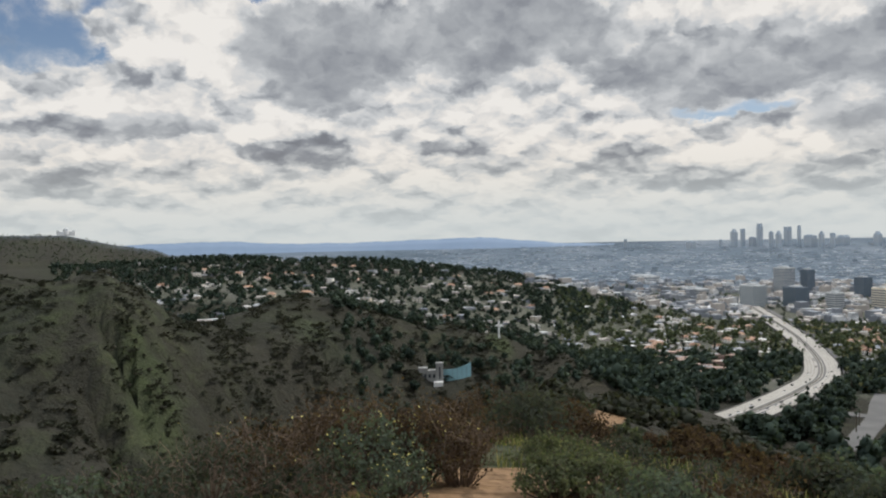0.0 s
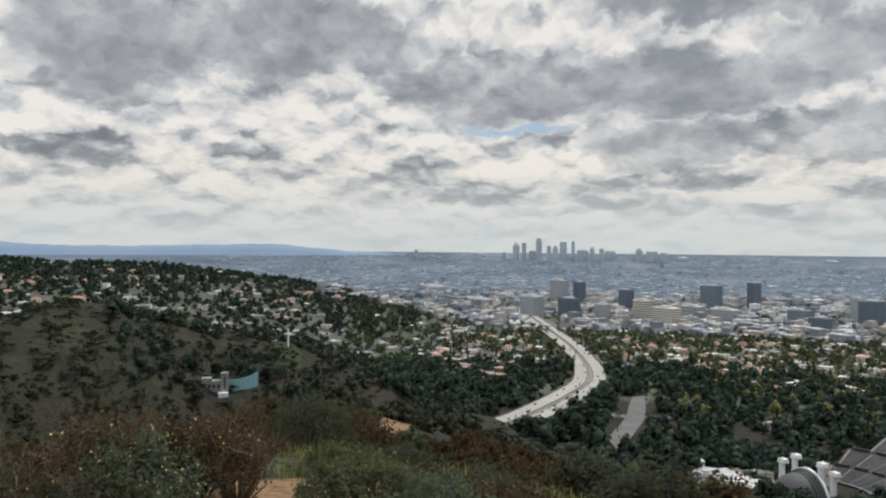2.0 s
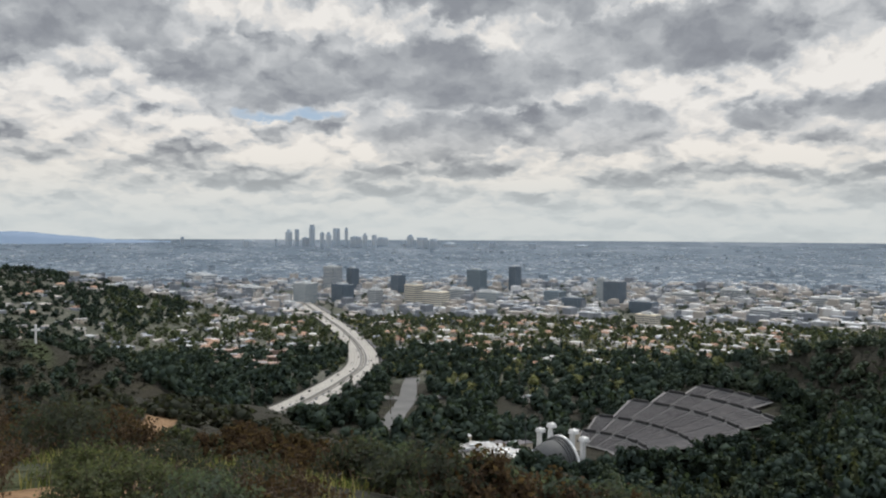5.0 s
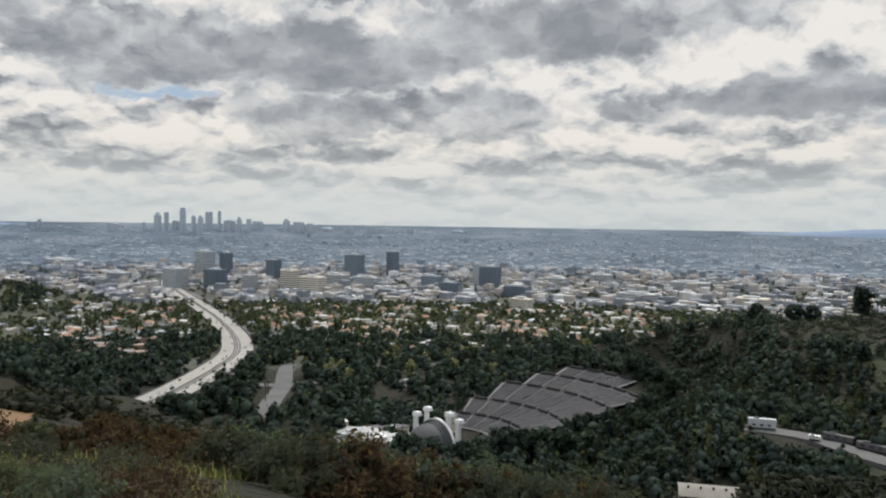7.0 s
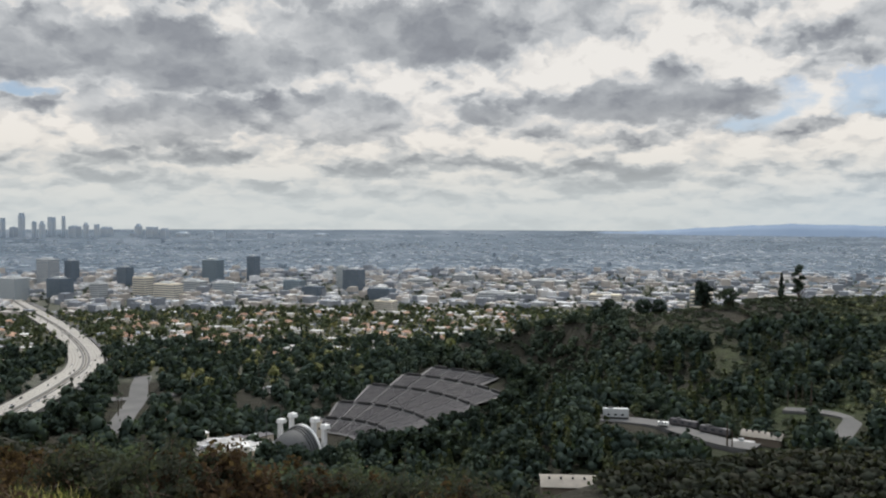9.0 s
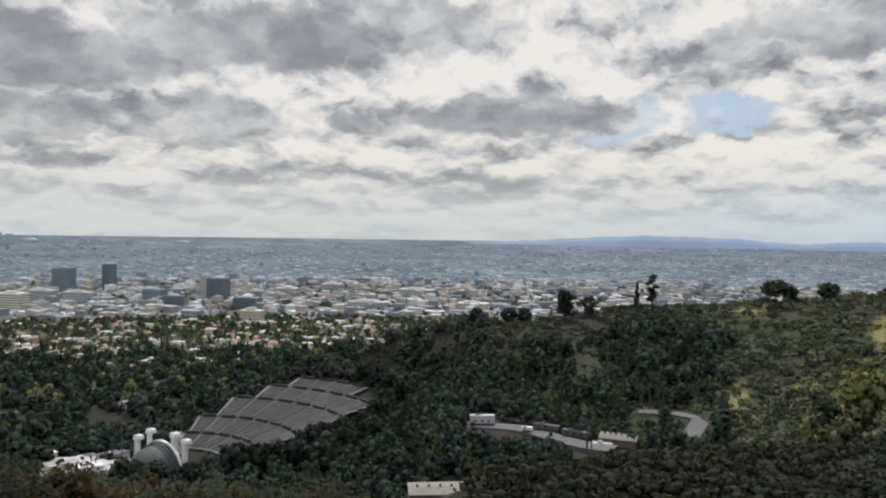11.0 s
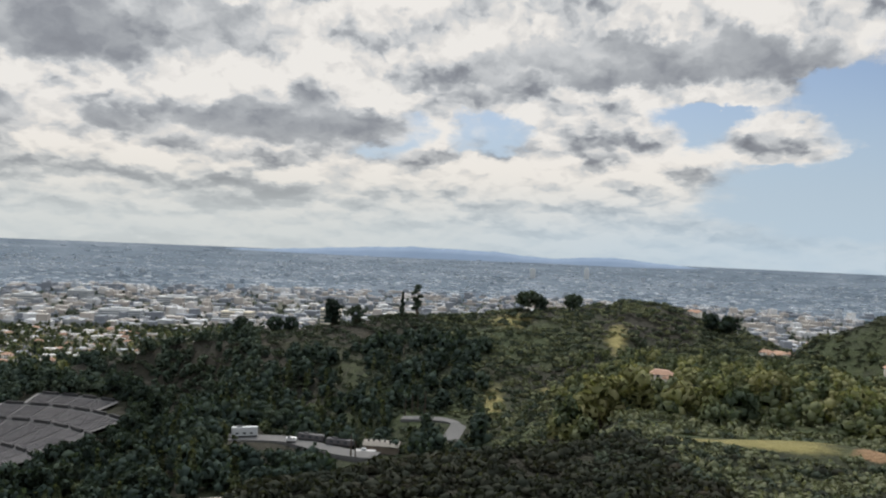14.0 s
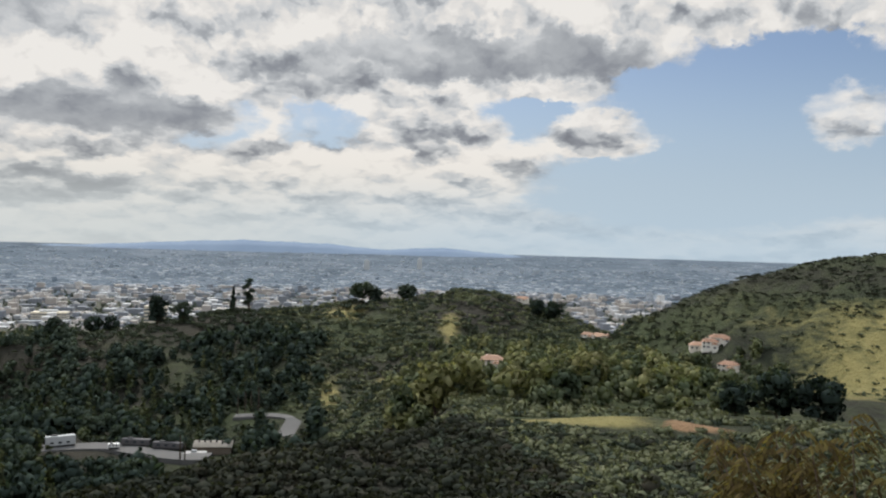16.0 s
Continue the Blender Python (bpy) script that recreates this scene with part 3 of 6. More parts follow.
def build_ground():
    bs = np.concatenate([np.arange(-180, -42, 6.0), np.arange(-42, 122, 0.42), np.arange(122, 180, 6.0)])
    rs = np.concatenate([[0.0], np.geomspace(0.8, 4760, 220)])
    B, R = np.meshgrid(bs, rs)
    Zg = land(B, R)
    X, Y = R * np.sin(np.radians(B)), R * np.cos(np.radians(B))
    verts = np.stack([X, Y, Zg + Z0], -1).reshape(-1, 3)
    nb, nr = len(bs), len(rs)
    i = np.arange((nr - 1) * nb).reshape(nr - 1, nb)
    j = np.roll(i, -1, 1)
    faces = np.stack([i, j, j + nb, i + nb], -1).reshape(-1, 4)
    ob = new("ground", mesh_from("ground", verts, faces, [M["land"]], None, True))
    b, r, z = B.ravel(), R.ravel(), Zg.ravel()
    x, y = X.ravel(), Y.ravel()
    wig = 0.5 + 0.5 * np.sin(x * 0.021 + 1.5 * np.sin(y * 0.013)) * np.sin(y * 0.024 + 1.4 * np.sin(x * 0.017))

    def hump(v, c, w):
        return np.clip(1.35 - np.abs(v - c) / w, 0, 1)

    town = np.clip((r - 800) / 150, 0, 1) * np.clip((-0.035 * r - z) / (0.02 * r + 1), 0, 1)
    town = np.where(b > 14, np.maximum(town, np.clip((r - 1100) / 150, 0, 1)), town) * np.where(b < 16, np.clip((r - 1120) / 120, 0, 1), 1)
    # where the haze tint sets in, by distance
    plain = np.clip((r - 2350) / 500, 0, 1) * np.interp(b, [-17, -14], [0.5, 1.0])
    # grass is thinned on the left hills to darken them for cloud shade
    grass = np.where(b > 92, 0.42 + 0.6 * wig, np.where(b < 12, 0.35 + 0.75 * wig, wig)) * np.clip((r - 200) / 80, 0, 1) * np.interp(b, [-30, -24, -12, 0, 20, 55, 70, 85, 120], [0.40, 0.39, 0.36, 0.34, 0.3, 0.5, 0.75, 0.9, 0.95])
    grass = np.maximum(grass, hump(b, 3.8, 1.2) * hump(r, 612, 18))
    grass = np.maximum(grass, np.interp(b, [2, 14], [1.0, 0.7]) * (0.42 + 0.12 * np.sin(x * 0.9) * np.sin(y * 0.7)) * np.clip((60 - r) / 20, 0, 1))
    def blob(cb, cr, wb, wr):
        return np.clip(1.3 - np.hypot((b - cb) / wb, (r - cr) / wr), 0, 1)

    straw_and_sun = (0.15 + wig) * np.clip((b - 103) / 5, 0, 1) * np.clip((565 - r) / 60, 0, 1) * np.clip((r - 330) / 40, 0, 1) * 0.85
    # greener ground past bearing 82 stands in for sunlight on the spur
    grass = np.maximum(grass, (0.25 + 0.5 * wig) * np.clip((b - 82) / 6, 0, 1) * np.clip((r - 60) / 20, 0, 1) * np.clip((260 - r) / 20, 0, 1))
    grass = np.maximum(grass, 0.62 * blob(-20.5, 330, 4.0, 60) + 0.55 * blob(-9.5, 520, 3.0, 40) + 0.5 * blob(-27.5, 225, 3, 14))
    straw_and_sun = np.maximum(straw_and_sun, 1.2 * hump(b, 96.0, 5.4) * hump(r, 203, 9))
    # ridge straw; the last three blobs paint sun patches on the slope
    straw_and_sun = np.maximum(straw_and_sun, 0.8 * blob(79.5, 690, 2.2, 30) + 0.8 * blob(87.0, 600, 1.0, 45) + 0.75 * blob(82.3, 470, 0.9, 40) + 0.7 * blob(78.7, 475, 1.2, 45) + 0.7 * blob(84.8, 450, 1.3, 30) + 0.6 * blob(89.5, 520, 1.2, 40))
    path = np.clip(1.4 - np.abs(x - 0.3 - 0.25 * np.sin(y * 0.6)) / (1.0 + 0.09 * np.abs(y)), 0, 1) * np.clip((11.6 - y) / 1.2, 0, 1) * np.clip((y + 9) / 3, 0, 1)
    path = np.maximum(path, hump(b, 9.6 + 0.035 * r, 1.1) * hump(r, 46, 24))
    path = np.maximum(path, hump(b, 104.5, 2.8) * hump(r, 203, 7))
    path = np.maximum(path, 0.62 * hump(b, 15.5, 2.5) * hump(r, 95, 40))
    path = np.maximum(path, 0.75 * hump(b, 54.5, 1.6) * hump(r, 285, 14))
    for name, data in (("town", town), ("plain", plain), ("grass", grass), ("straw_and_sun", straw_and_sun), ("dirt", path)):
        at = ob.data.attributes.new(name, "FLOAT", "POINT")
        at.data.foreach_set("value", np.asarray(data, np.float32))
    tagged(ob, "chaparral hills with trails running down to a wide city plain", "ground", kind="structure")


def build_far_range(name, rows, r, label):
    b = np.linspace(rows[0][0], rows[-1][0], 160)
    e = np.interp(b, [q[0] for q in rows], [q[1] for q in rows])
    e = e + 0.018 * np.sin(b * 2.1) + 0.012 * np.sin(b * 5.3 + 1)
    lo = np.full_like(b, -1.2)
    vs = []
    for rr, ee in ((r - 160, lo), (r - 60, lo * 0.35 + e * 0.65), (r, e), (r + 60, lo)):
        x, y, z = polar(b, rr, rr * np.tan(np.radians(ee)))
        vs.append(np.stack([x, y, z], -1))
    verts = np.concatenate(vs)
    n = len(b)
    f = [[k * n + i, k * n + i + 1, (k + 1) * n + i + 1, (k + 1) * n + i] for k in range(3) for i in range(n - 1)]
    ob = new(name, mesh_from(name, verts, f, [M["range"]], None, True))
    tagged(ob, label, "hills", kind="structure")


build_ground()
build_far_range("backdrop_hills_east", [(-30, -0.4), (-19, -0.05), (-15, 0.0), (-11.2, -0.25), (-6.5, -0.27), (2.7, -0.06), (8.6, -0.6), (12, -0.7)], 4640, "hills far behind the city, blue haze put into their colour")
build_far_range("backdrop_hills_south", [(56, -0.8), (62.4, -0.62), (68.8, -0.22), (72.4, -0.05), (78.2, -0.16), (82, -0.48), (86.3, -0.22), (90.4, -0.55), (94, -0.8)], 4660, "peninsula hills on the horizon, blue haze put into their colour")


# ---------------------------------------------------------------- plants
def ico(sub):
    bm = bmesh.new()
    bmesh.ops.create_icosphere(bm, subdivisions=sub, radius=1.0)
    v = np.array([q.co[:] for q in bm.verts])
    f = np.array([[q.index for q in p.verts] for p in bm.faces])
    bm.free()
    return v, f


ICO1, ICO2 = ico(1), ico(2)


def leaf_quads(rng, centres, normals, size):
    """Small folded leaf clumps, two triangles each, roughly facing along the normals."""
    n = len(centres)
    nm = normals + rng.normal(0, 0.55, (n, 3))
    nm /= np.linalg.norm(nm, axis=1)[:, None] + 1e-9
    t = np.cross(nm, rng.normal(0, 1, (n, 3)))
    t /= np.linalg.norm(t, axis=1)[:, None] + 1e-9
    u = np.cross(nm, t)
    s = size * rng.uniform(0.6, 1.4, (n, 1))
    v = np.stack([centres - t * s, centres + u * s * 0.7 + nm * s * 0.25, centres + t * s, centres - u * s * 0.7 + nm * s * 0.2], 1).reshape(-1, 3)
    i = np.arange(n)[:, None] * 4
    f = np.concatenate([i + [[0, 1, 2]], i + [[0, 2, 3]]])
    return v, f


def crown(seed, lobes, base, wide, tall, leaves, leaf, core=1, shape="round"):
    """A crown of uneven lobes covered with leaf clumps. base: height of its underside."""
    rng = np.random.default_rng(seed)
    vs, fs, ns, at, lobe = [], [], [], 0, []
    iv, jf = ICO1 if core == 1 else ICO2
    for k in range(lobes):
        h = (k + 0.5) / lobes
        if shape == "spire":
            spread, size = 0.25 * wide * (1 - h), wide * (0.62 - 0.42 * h)
        elif shape == "bush":
            spread, size = 0.72 * wide, wide * rng.uniform(0.34, 0.5)
            h = rng.uniform(0.15, 0.6)
        else:
            spread, size = 0.62 * wide * math.sin(math.pi * (0.18 + 0.72 * h)), wide * rng.uniform(0.36, 0.56)
            if lobes > 8:      # a single tree, of many smaller lobes
                spread, size = 0.86 * wide * math.sin(math.pi * (0.16 + 0.72 * h)), wide * rng.uniform(0.28, 0.48)
        a = k * 2.4 + rng.uniform(-0.5, 0.5)
        q = spread * rng.uniform(0.4, 1.0)
        c = np.array([q * math.cos(a), q * math.sin(a), base + tall * (0.12 + 0.72 * h)])
        dims = np.array([size, size, min(size * (1.5 if shape == "spire" else 0.85), tall * 0.5)])
        v = iv * (1 + rng.normal(0, 0.16, (len(iv), 1))) * dims * 0.86 + c
        lobe.append((c, dims))
        vs.append(v), fs.append(jf + at), ns.append(iv)
        at += len(v)
        n = max(1, leaves // lobes)
        d = rng.normal(0, 1, (n, 3))
        d[:, 2] = np.where(d[:, 2] < -0.4, -d[:, 2], d[:, 2])
        d /= np.linalg.norm(d, axis=1)[:, None]
        lv, lf = leaf_quads(rng, c + d * dims * rng.uniform(0.85, 1.12, (n, 1)), d, leaf)
        vs.append(lv), fs.append(lf + at), ns.append(np.repeat(d, 4, 0) + rng.normal(0, 0.12, (len(lv), 3)))
        at += len(lv)
    v, nrm = np.concatenate(vs), np.concatenate(ns)
    nrm[:, 2] += 0.15
    nrm /= np.linalg.norm(nrm, axis=1)[:, None]
    # leave out what lies buried inside another lobe, and undersides
    kept = []
    for k, f in enumerate(fs):
        mid = v[f].mean(1)
        gone = np.zeros(len(f), bool)
        for m, (c, dims) in enumerate(lobe):
            if m != k // 2:
                gone |= (((mid - c) / (dims * 0.74)) ** 2).sum(1) < 1
        if k % 2 == 0:
            nz = np.cross(v[f[:, 1]] - v[f[:, 0]], v[f[:, 2]] - v[f[:, 0]])
            gone |= nz[:, 2] < -0.45 * np.linalg.norm(nz, axis=1)
        kept.append(f[~gone])
    used, back = np.unique(np.concatenate(kept), return_inverse=True)
    return v[used], back.reshape(-1, 3), nrm[used]


def scatter(name, templates, places, mats, label, category):
    """One joined mesh of many plants or buildings too many to count. places: x, y, z, scale, turn, pick, squash."""
    vs, fs, ns, at = [], [], [], 0
    for x, y, z, s, a, k, q in places:
        v, f, *nv = templates[int(k) % len(templates)]
        if nv:
            p, c, d = nv[0], math.cos(a), math.sin(a)
            ns.append(np.stack([p[:, 0] * c - p[:, 1] * d, p[:, 0] * d + p[:, 1] * c, p[:, 2]], -1))
        c, d = math.cos(a) * s, math.sin(a) * s
        w = np.empty_like(v)
        w[:, 0], w[:, 1], w[:, 2] = v[:, 0] * c - v[:, 1] * d + x, v[:, 0] * d + v[:, 1] * c + y, v[:, 2] * s * q + z
        vs.append(w), fs.append(f + at)
        at += len(v)
    ob = new(name, mesh_from(name, np.concatenate(vs), np.concatenate(fs), mats, None, bool(ns), np.concatenate(ns) if ns else None))
    return tagged(ob, label, category, kind="stuff")


RNG = np.random.default_rng(7)


def spots(n, b0, b1, r0, r1, keep=None, rng=RNG):
    """Bearings and distances spread evenly over the picture of a stretch of land."""
    b = rng.uniform(b0, b1, n * 3)
    if r1 < 3.2 * r0:
        r = np.sqrt(rng.uniform(r0 * r0, r1 * r1, n * 3))
    else:
        r = np.exp(rng.uniform(math.log(r0), math.log(r1), n * 3))
    if keep is not None:
        k = keep(b, r)
        b, r = b[k], r[k]
    return b[:n], r[:n]


def in_bowl(b, r, pad=0.0):
    x, y = r * np.sin(np.radians(b)), r * np.cos(np.radians(b))
    dx, dy = x - STAGE[0], y - STAGE[1]
    u, v = dx * AXIS[0] + dy * AXIS[1], dx * AXIS[1] - dy * AXIS[0]
    R, a = np.hypot(u, v), np.degrees(np.arctan2(v, u))
    lo = np.interp(R, [40, 66, 130, 160, 185], [-37, -34, -25, -17, -11]) - pad * 0.3
    hi = np.interp(R, [40, 130, 160, 185], [40, 39, 31, 17]) + pad * 0.3
    return (R < 184 + pad) & (R > 10) & (a > lo) & (a < hi) | (R < 30 + pad)


LOOP = [(72.2, 452), (73.6, 450), (75.0, 447), (76.2, 440), (76.0, 428), (75.6, 416)]


def near_line(b, r, rows, gap):
    x, y = r * np.sin(np.radians(b)), r * np.cos(np.radians(b))
    near = np.zeros(np.shape(x), bool)
    for (b0, r0), (b1, r1) in zip(rows, rows[1:]):
        for t in (0.0, 0.33, 0.67):
            q, a = r0 + (r1 - r0) * t, radians(b0 + (b1 - b0) * t)
            near |= np.hypot(x - q * math.sin(a), y - q * math.cos(a)) < gap
    return near


# single houses in the side valley and on the ridge: bearing, distance
VALLEY_HOUSES = [(90.1, 345), (92.1, 738), (96.7, 655), (97.5, 662), (98.3, 668), (104.2, 505), (104.9, 497), (105.5, 503), (106.1, 446), (96.4, 482), (99.4, 640), (101.2, 640)]


def before_house(b, r):
    near = np.zeros(np.shape(b), bool)
    for hb, hr in VALLEY_HOUSES:
        near |= (np.abs(b - hb) * r * 0.01745 < 9) & (r > hr - 20) & (r < hr + 8)
    return near


def on_canyon_road(b, r):
    line = np.interp(b, [59.8, 62.3, 64.5, 66.3, 68.7, 70.6], [424, 422, 415, 397, 380, 376])
    return (b > 59.8) & (b < 72) & (r > line - 32) & (r < line + 16) | near_line(b, r, LOOP, 7) | near_line(b, r + 9, LOOP, 7)


def place_rows(b, r, smin, smax, qmin=0.8, qmax=1.25, sink=0.1, rng=RNG):
    z = land(b, r)
    x, y, _ = polar(b, r)
    n = len(b)
    s = rng.uniform(smin, smax, n)
    return np.stack([x, y, z + Z0 - sink * s, s, rng.uniform(0, 6.28, n), rng.integers(0, 99, n), rng.uniform(qmin, qmax, n)], -1)


# ---------------------------------------------------------------- small builders
def part(name, bm, mat, parent, label=""):
    """Links a bmesh as one mesh object under a thing or a part."""
    me = bpy.data.meshes.new(name)
    bm.to_mesh(me)
    bm.free()
    me.materials.append(mat)
    ob = new(name, me)
    ob.parent = parent
    return tagged(ob, label)


def linked(name, me, parent, m=None, label=""):
    """One more object on a mesh that others share."""
    ob = new(name, me)
    ob.parent = parent
    if m is not None:
        ob.matrix_basis = m
    return tagged(ob, label)


def thing(name, m, label, category, group="", kind=""):
    ob = new(name)
    ob.empty_display_size = 0.5
    ob.matrix_basis = m
    return tagged(ob, label, category, group, kind)


def box(bm, x0, y0, z0, x1, y1, z1, taper=0.0):
    """A block; taper draws its top in."""
    t = taper
    p = [(x0, y0, z0), (x1, y0, z0), (x1, y1, z0), (x0, y1, z0),
         (x0 + t, y0 + t, z1), (x1 - t, y0 + t, z1), (x1 - t, y1 - t, z1), (x0 + t, y1 - t, z1)]
    v = [bm.verts.new(q) for q in p]
    for f in ((0, 3, 2, 1), (4, 5, 6, 7), (0, 1, 5, 4), (1, 2, 6, 5), (2, 3, 7, 6), (3, 0, 4, 7)):
        bm.faces.new([v[i] for i in f])
    return v


def block(*a, bevel=0.0, **k):
    bm = bmesh.new()
    box(bm, *a, **k)
    if bevel:
        bmesh.ops.bevel(bm, geom=bm.edges[:], offset=bevel, segments=1, affect="EDGES")
    return bm


def tube(bm, p0, p1, r0, r1, n=6):
    """A tapered stick between two points."""
    p0, p1 = Vector(p0), Vector(p1)
    q = (p1 - p0).to_track_quat("Z", "Y")
    ring = [[bm.verts.new(c + q @ Vector((r * math.cos(6.2832 * i / n), r * math.sin(6.2832 * i / n), 0))) for i in range(n)] for c, r in ((p0, r0), (p1, r1))]
    for i in range(n):
        bm.faces.new((ring[0][i], ring[0][(i + 1) % n], ring[1][(i + 1) % n], ring[1][i]))
    bm.faces.new(ring[1])
    bm.faces.new(ring[0][::-1])


def ribbon(name, points, offsets, mat, lift):
    """A road strip along points (x, y, z) with cross offsets (metres, height)."""
    P = np.array(points, float)
    T = np.gradient(P[:, :2], axis=0)
    T /= np.linalg.norm(T, axis=1)[:, None]
    N = np.stack([T[:, 1], -T[:, 0]], -1)
    vs = [np.concatenate([P[:, :2] + N * o, (P[:, 2] + h + lift)[:, None]], 1) for o, h in offsets]
    n = len(P)
    f = [[k * n + i, k * n + i + 1, (k + 1) * n + i + 1, (k + 1) * n + i] for k in range(len(offsets) - 1) for i in range(n - 1)]
    return mesh_from(name, np.concatenate(vs), f, [mat], None, False)


def smooth_line(pts, n):
    """A Catmull-Rom line through points."""
    P = np.array(pts, float)
    P = np.concatenate([[2 * P[0] - P[1]], P, [2 * P[-1] - P[-2]]])
    out = []
    for i in range(1, len(P) - 2):
        for t in np.linspace(0, 1, n, endpoint=False):
            a, b, c, d = P[i - 1], P[i], P[i + 1], P[i + 2]
            out.append(0.5 * (2 * b + (c - a) * t + (2 * a - 5 * b + 4 * c - d) * t * t + (3 * b - a - 3 * c + d) * t ** 3))
    out.append(P[-2])
    return np.array(out)


GRID = radians(-73.0)      # the city's streets run along this turn


def city_matrix(b, d, z=None, turn=0.0):
    """The pose and scale of a building that really stands d metres away on the plain."""
    r, s = drawn(np.float64(d))
    r, s = float(r), float(s)
    x, y, _ = polar(b, r)
    h = ground_z(b, r) if z is None else z + Z0
    return Matrix.Translation((x, y, h)) @ Matrix.Rotation(GRID + turn, 4, "Z") @ Matrix.Scale(s, 4)


# ---------------------------------------------------------------- freeway and roads
def line_on_land(rows, n=14, up=1.5):
    pts = []
    for b, r in rows:
        x, y, _ = polar(b, r)
        pts.append((x, y, float(land(b, r, False)) + Z0 + up))
    return smooth_line(pts, n)


FREEWAY = line_on_land([(20.2, 2420), (20.6, 2200), (22.3, 1735), (23.7, 1430), (24.85, 1170), (25.0, 1000), (23.75, 880), (22.1, 790), (19.7, 705), (16, 640), (12, 600)], 16, 3.0)


def build_freeway():
    top = thing("freeway", Matrix.Identity(4), "pale concrete freeway curving down the pass into the city", "freeway", kind="structure")
    for name, offs, mat, lift in (
            ("roadway", [(-19.5, -4), (-19.5, 0), (0, 0.15), (19.5, 0), (19.5, -4)], M["concrete"], 0.0),
            ("median", [(-1.0, 0), (-0.4, 1.1), (0.4, 1.1), (1.0, 0)], M["lane"], 0.16),
            ("parapet", [(-20.0, -3), (-20.0, 1.1), (-19.6, 1.1), (-19.6, 0)], M["asphalt"], 0.02),
            ("parapet", [(19.6, 0), (19.6, 1.1), (20.0, 1.1), (20.0, -3)], M["asphalt"], 0.02),
            ("shoulder", [(-4.2, 0.13), (-2.0, 0.15)], M["asphalt"], 0.06),
            ("shoulder", [(2.0, 0.15), (4.2, 0.13)], M["asphalt"], 0.06)):
        ob = new(name, ribbon(name, FREEWAY, offs, mat, lift))
        ob.parent = top
    for o in (-15.6, -11.9, -8.2, 8.2, 11.9, 15.6):
        ob = new("lane_line", ribbon("lane_line", FREEWAY, [(o - 0.18, 0.08), (o + 0.18, 0.08)], M["lane"], 0.09))
        ob.parent = top
    ramp = thing("offramp", Matrix.Identity(4), "grey slip road beside the freeway", "road", kind="structure")
    line = FREEWAY[22:118].copy()
    T = np.gradient(line[:, :2], axis=0)
    T /= np.linalg.norm(T, axis=1)[:, None]
    line[:, :2] += np.stack([T[:, 1], -T[:, 0]], -1) * -28.0
    ob = new("roadway", ribbon("roadway", line, [(-6, -3), (-6, 0), (6, 0), (6, -3)], M["asphalt"], -0.6))
    ob.parent = ramp


def build_car(big=False):
    L, W, H = (9.0, 2.5, 3.2) if big else (4.6, 1.8, 1.45)
    car = thing("car", Matrix.Identity(4), "small car driving on the pale freeway", "car", "cars on the freeway")
    part("body", block(-W / 2, -L / 2, 0.3, W / 2, L / 2, H * 0.62, bevel=0.12), M["car_paint"], car)
    part("cabin", block(-W * 0.44, -L * 0.28, H * 0.6, W * 0.44, L * 0.3, H, taper=0.16), M["window"], car)
    for sx in (-1, 1):
        for sy in (-1, 1):
            bm = bmesh.new()
            tube(bm, (sx * (W / 2 - 0.2), sy * L * 0.31, 0.32), (sx * (W / 2 + 0.02), sy * L * 0.31, 0.32), 0.32, 0.32, 10)
            part("wheel", bm, M["tyre"], car)
    return car


def build_cars():
    rng = random.Random(4)
    car = None
    n = len(FREEWAY)
    for k in range(64):
        i = rng.randrange(6, n - 3)
        o = rng.choice((-17.4, -13.7, -10.0, -6.3, 6.3, 10.0, 13.7, 17.4))
        p, q = Vector(FREEWAY[i]), Vector(FREEWAY[i + 1])
        t = (q - p).normalized()
        side = Vector((t.y, -t.x, 0)) * o
        m = Matrix.Translation(p + side + Vector((0, 0, 0.14))) @ Matrix.Rotation(math.atan2(-t.x, t.y), 4, "Z")
        if car is None:
            car = build_car()
            car.matrix_basis = m
        else:
            copy_thing(car, m)


build_freeway()
build_cars()


def road(name, rows, half, mat, label, up=0.8, n=10):
    line = line_on_land(rows, n, up)
    ob = new(name, ribbon(name, line, [(-half - 0.3, -3), (-half, 0), (half, 0), (half + 0.3, -3)], mat, 0.0))
    return tagged(ob, label, "road", kind="structure")


road("road_pass", [(28.6, 905), (28.35, 840), (28.2, 767), (27.5, 695), (26.7, 640), (25.0, 612)], 8.5, M["asphalt"], "wide grey junction road below the freeway")
road("road_cross", [(26.2, 775), (27.4, 768), (28.8, 768), (30.6, 775)], 7, M["asphalt"], "grey street crossing at the junction", 0.95)
road("road_canyon", [(59.8, 424), (62.3, 422), (64.5, 415), (66.3, 397), (68.7, 380), (70.6, 376)], 6.0, M["asphalt"], "grey road with parked trailers under the hill")
road("road_loop", LOOP, 4.5, M["asphalt"], "pale road bend behind the trees")


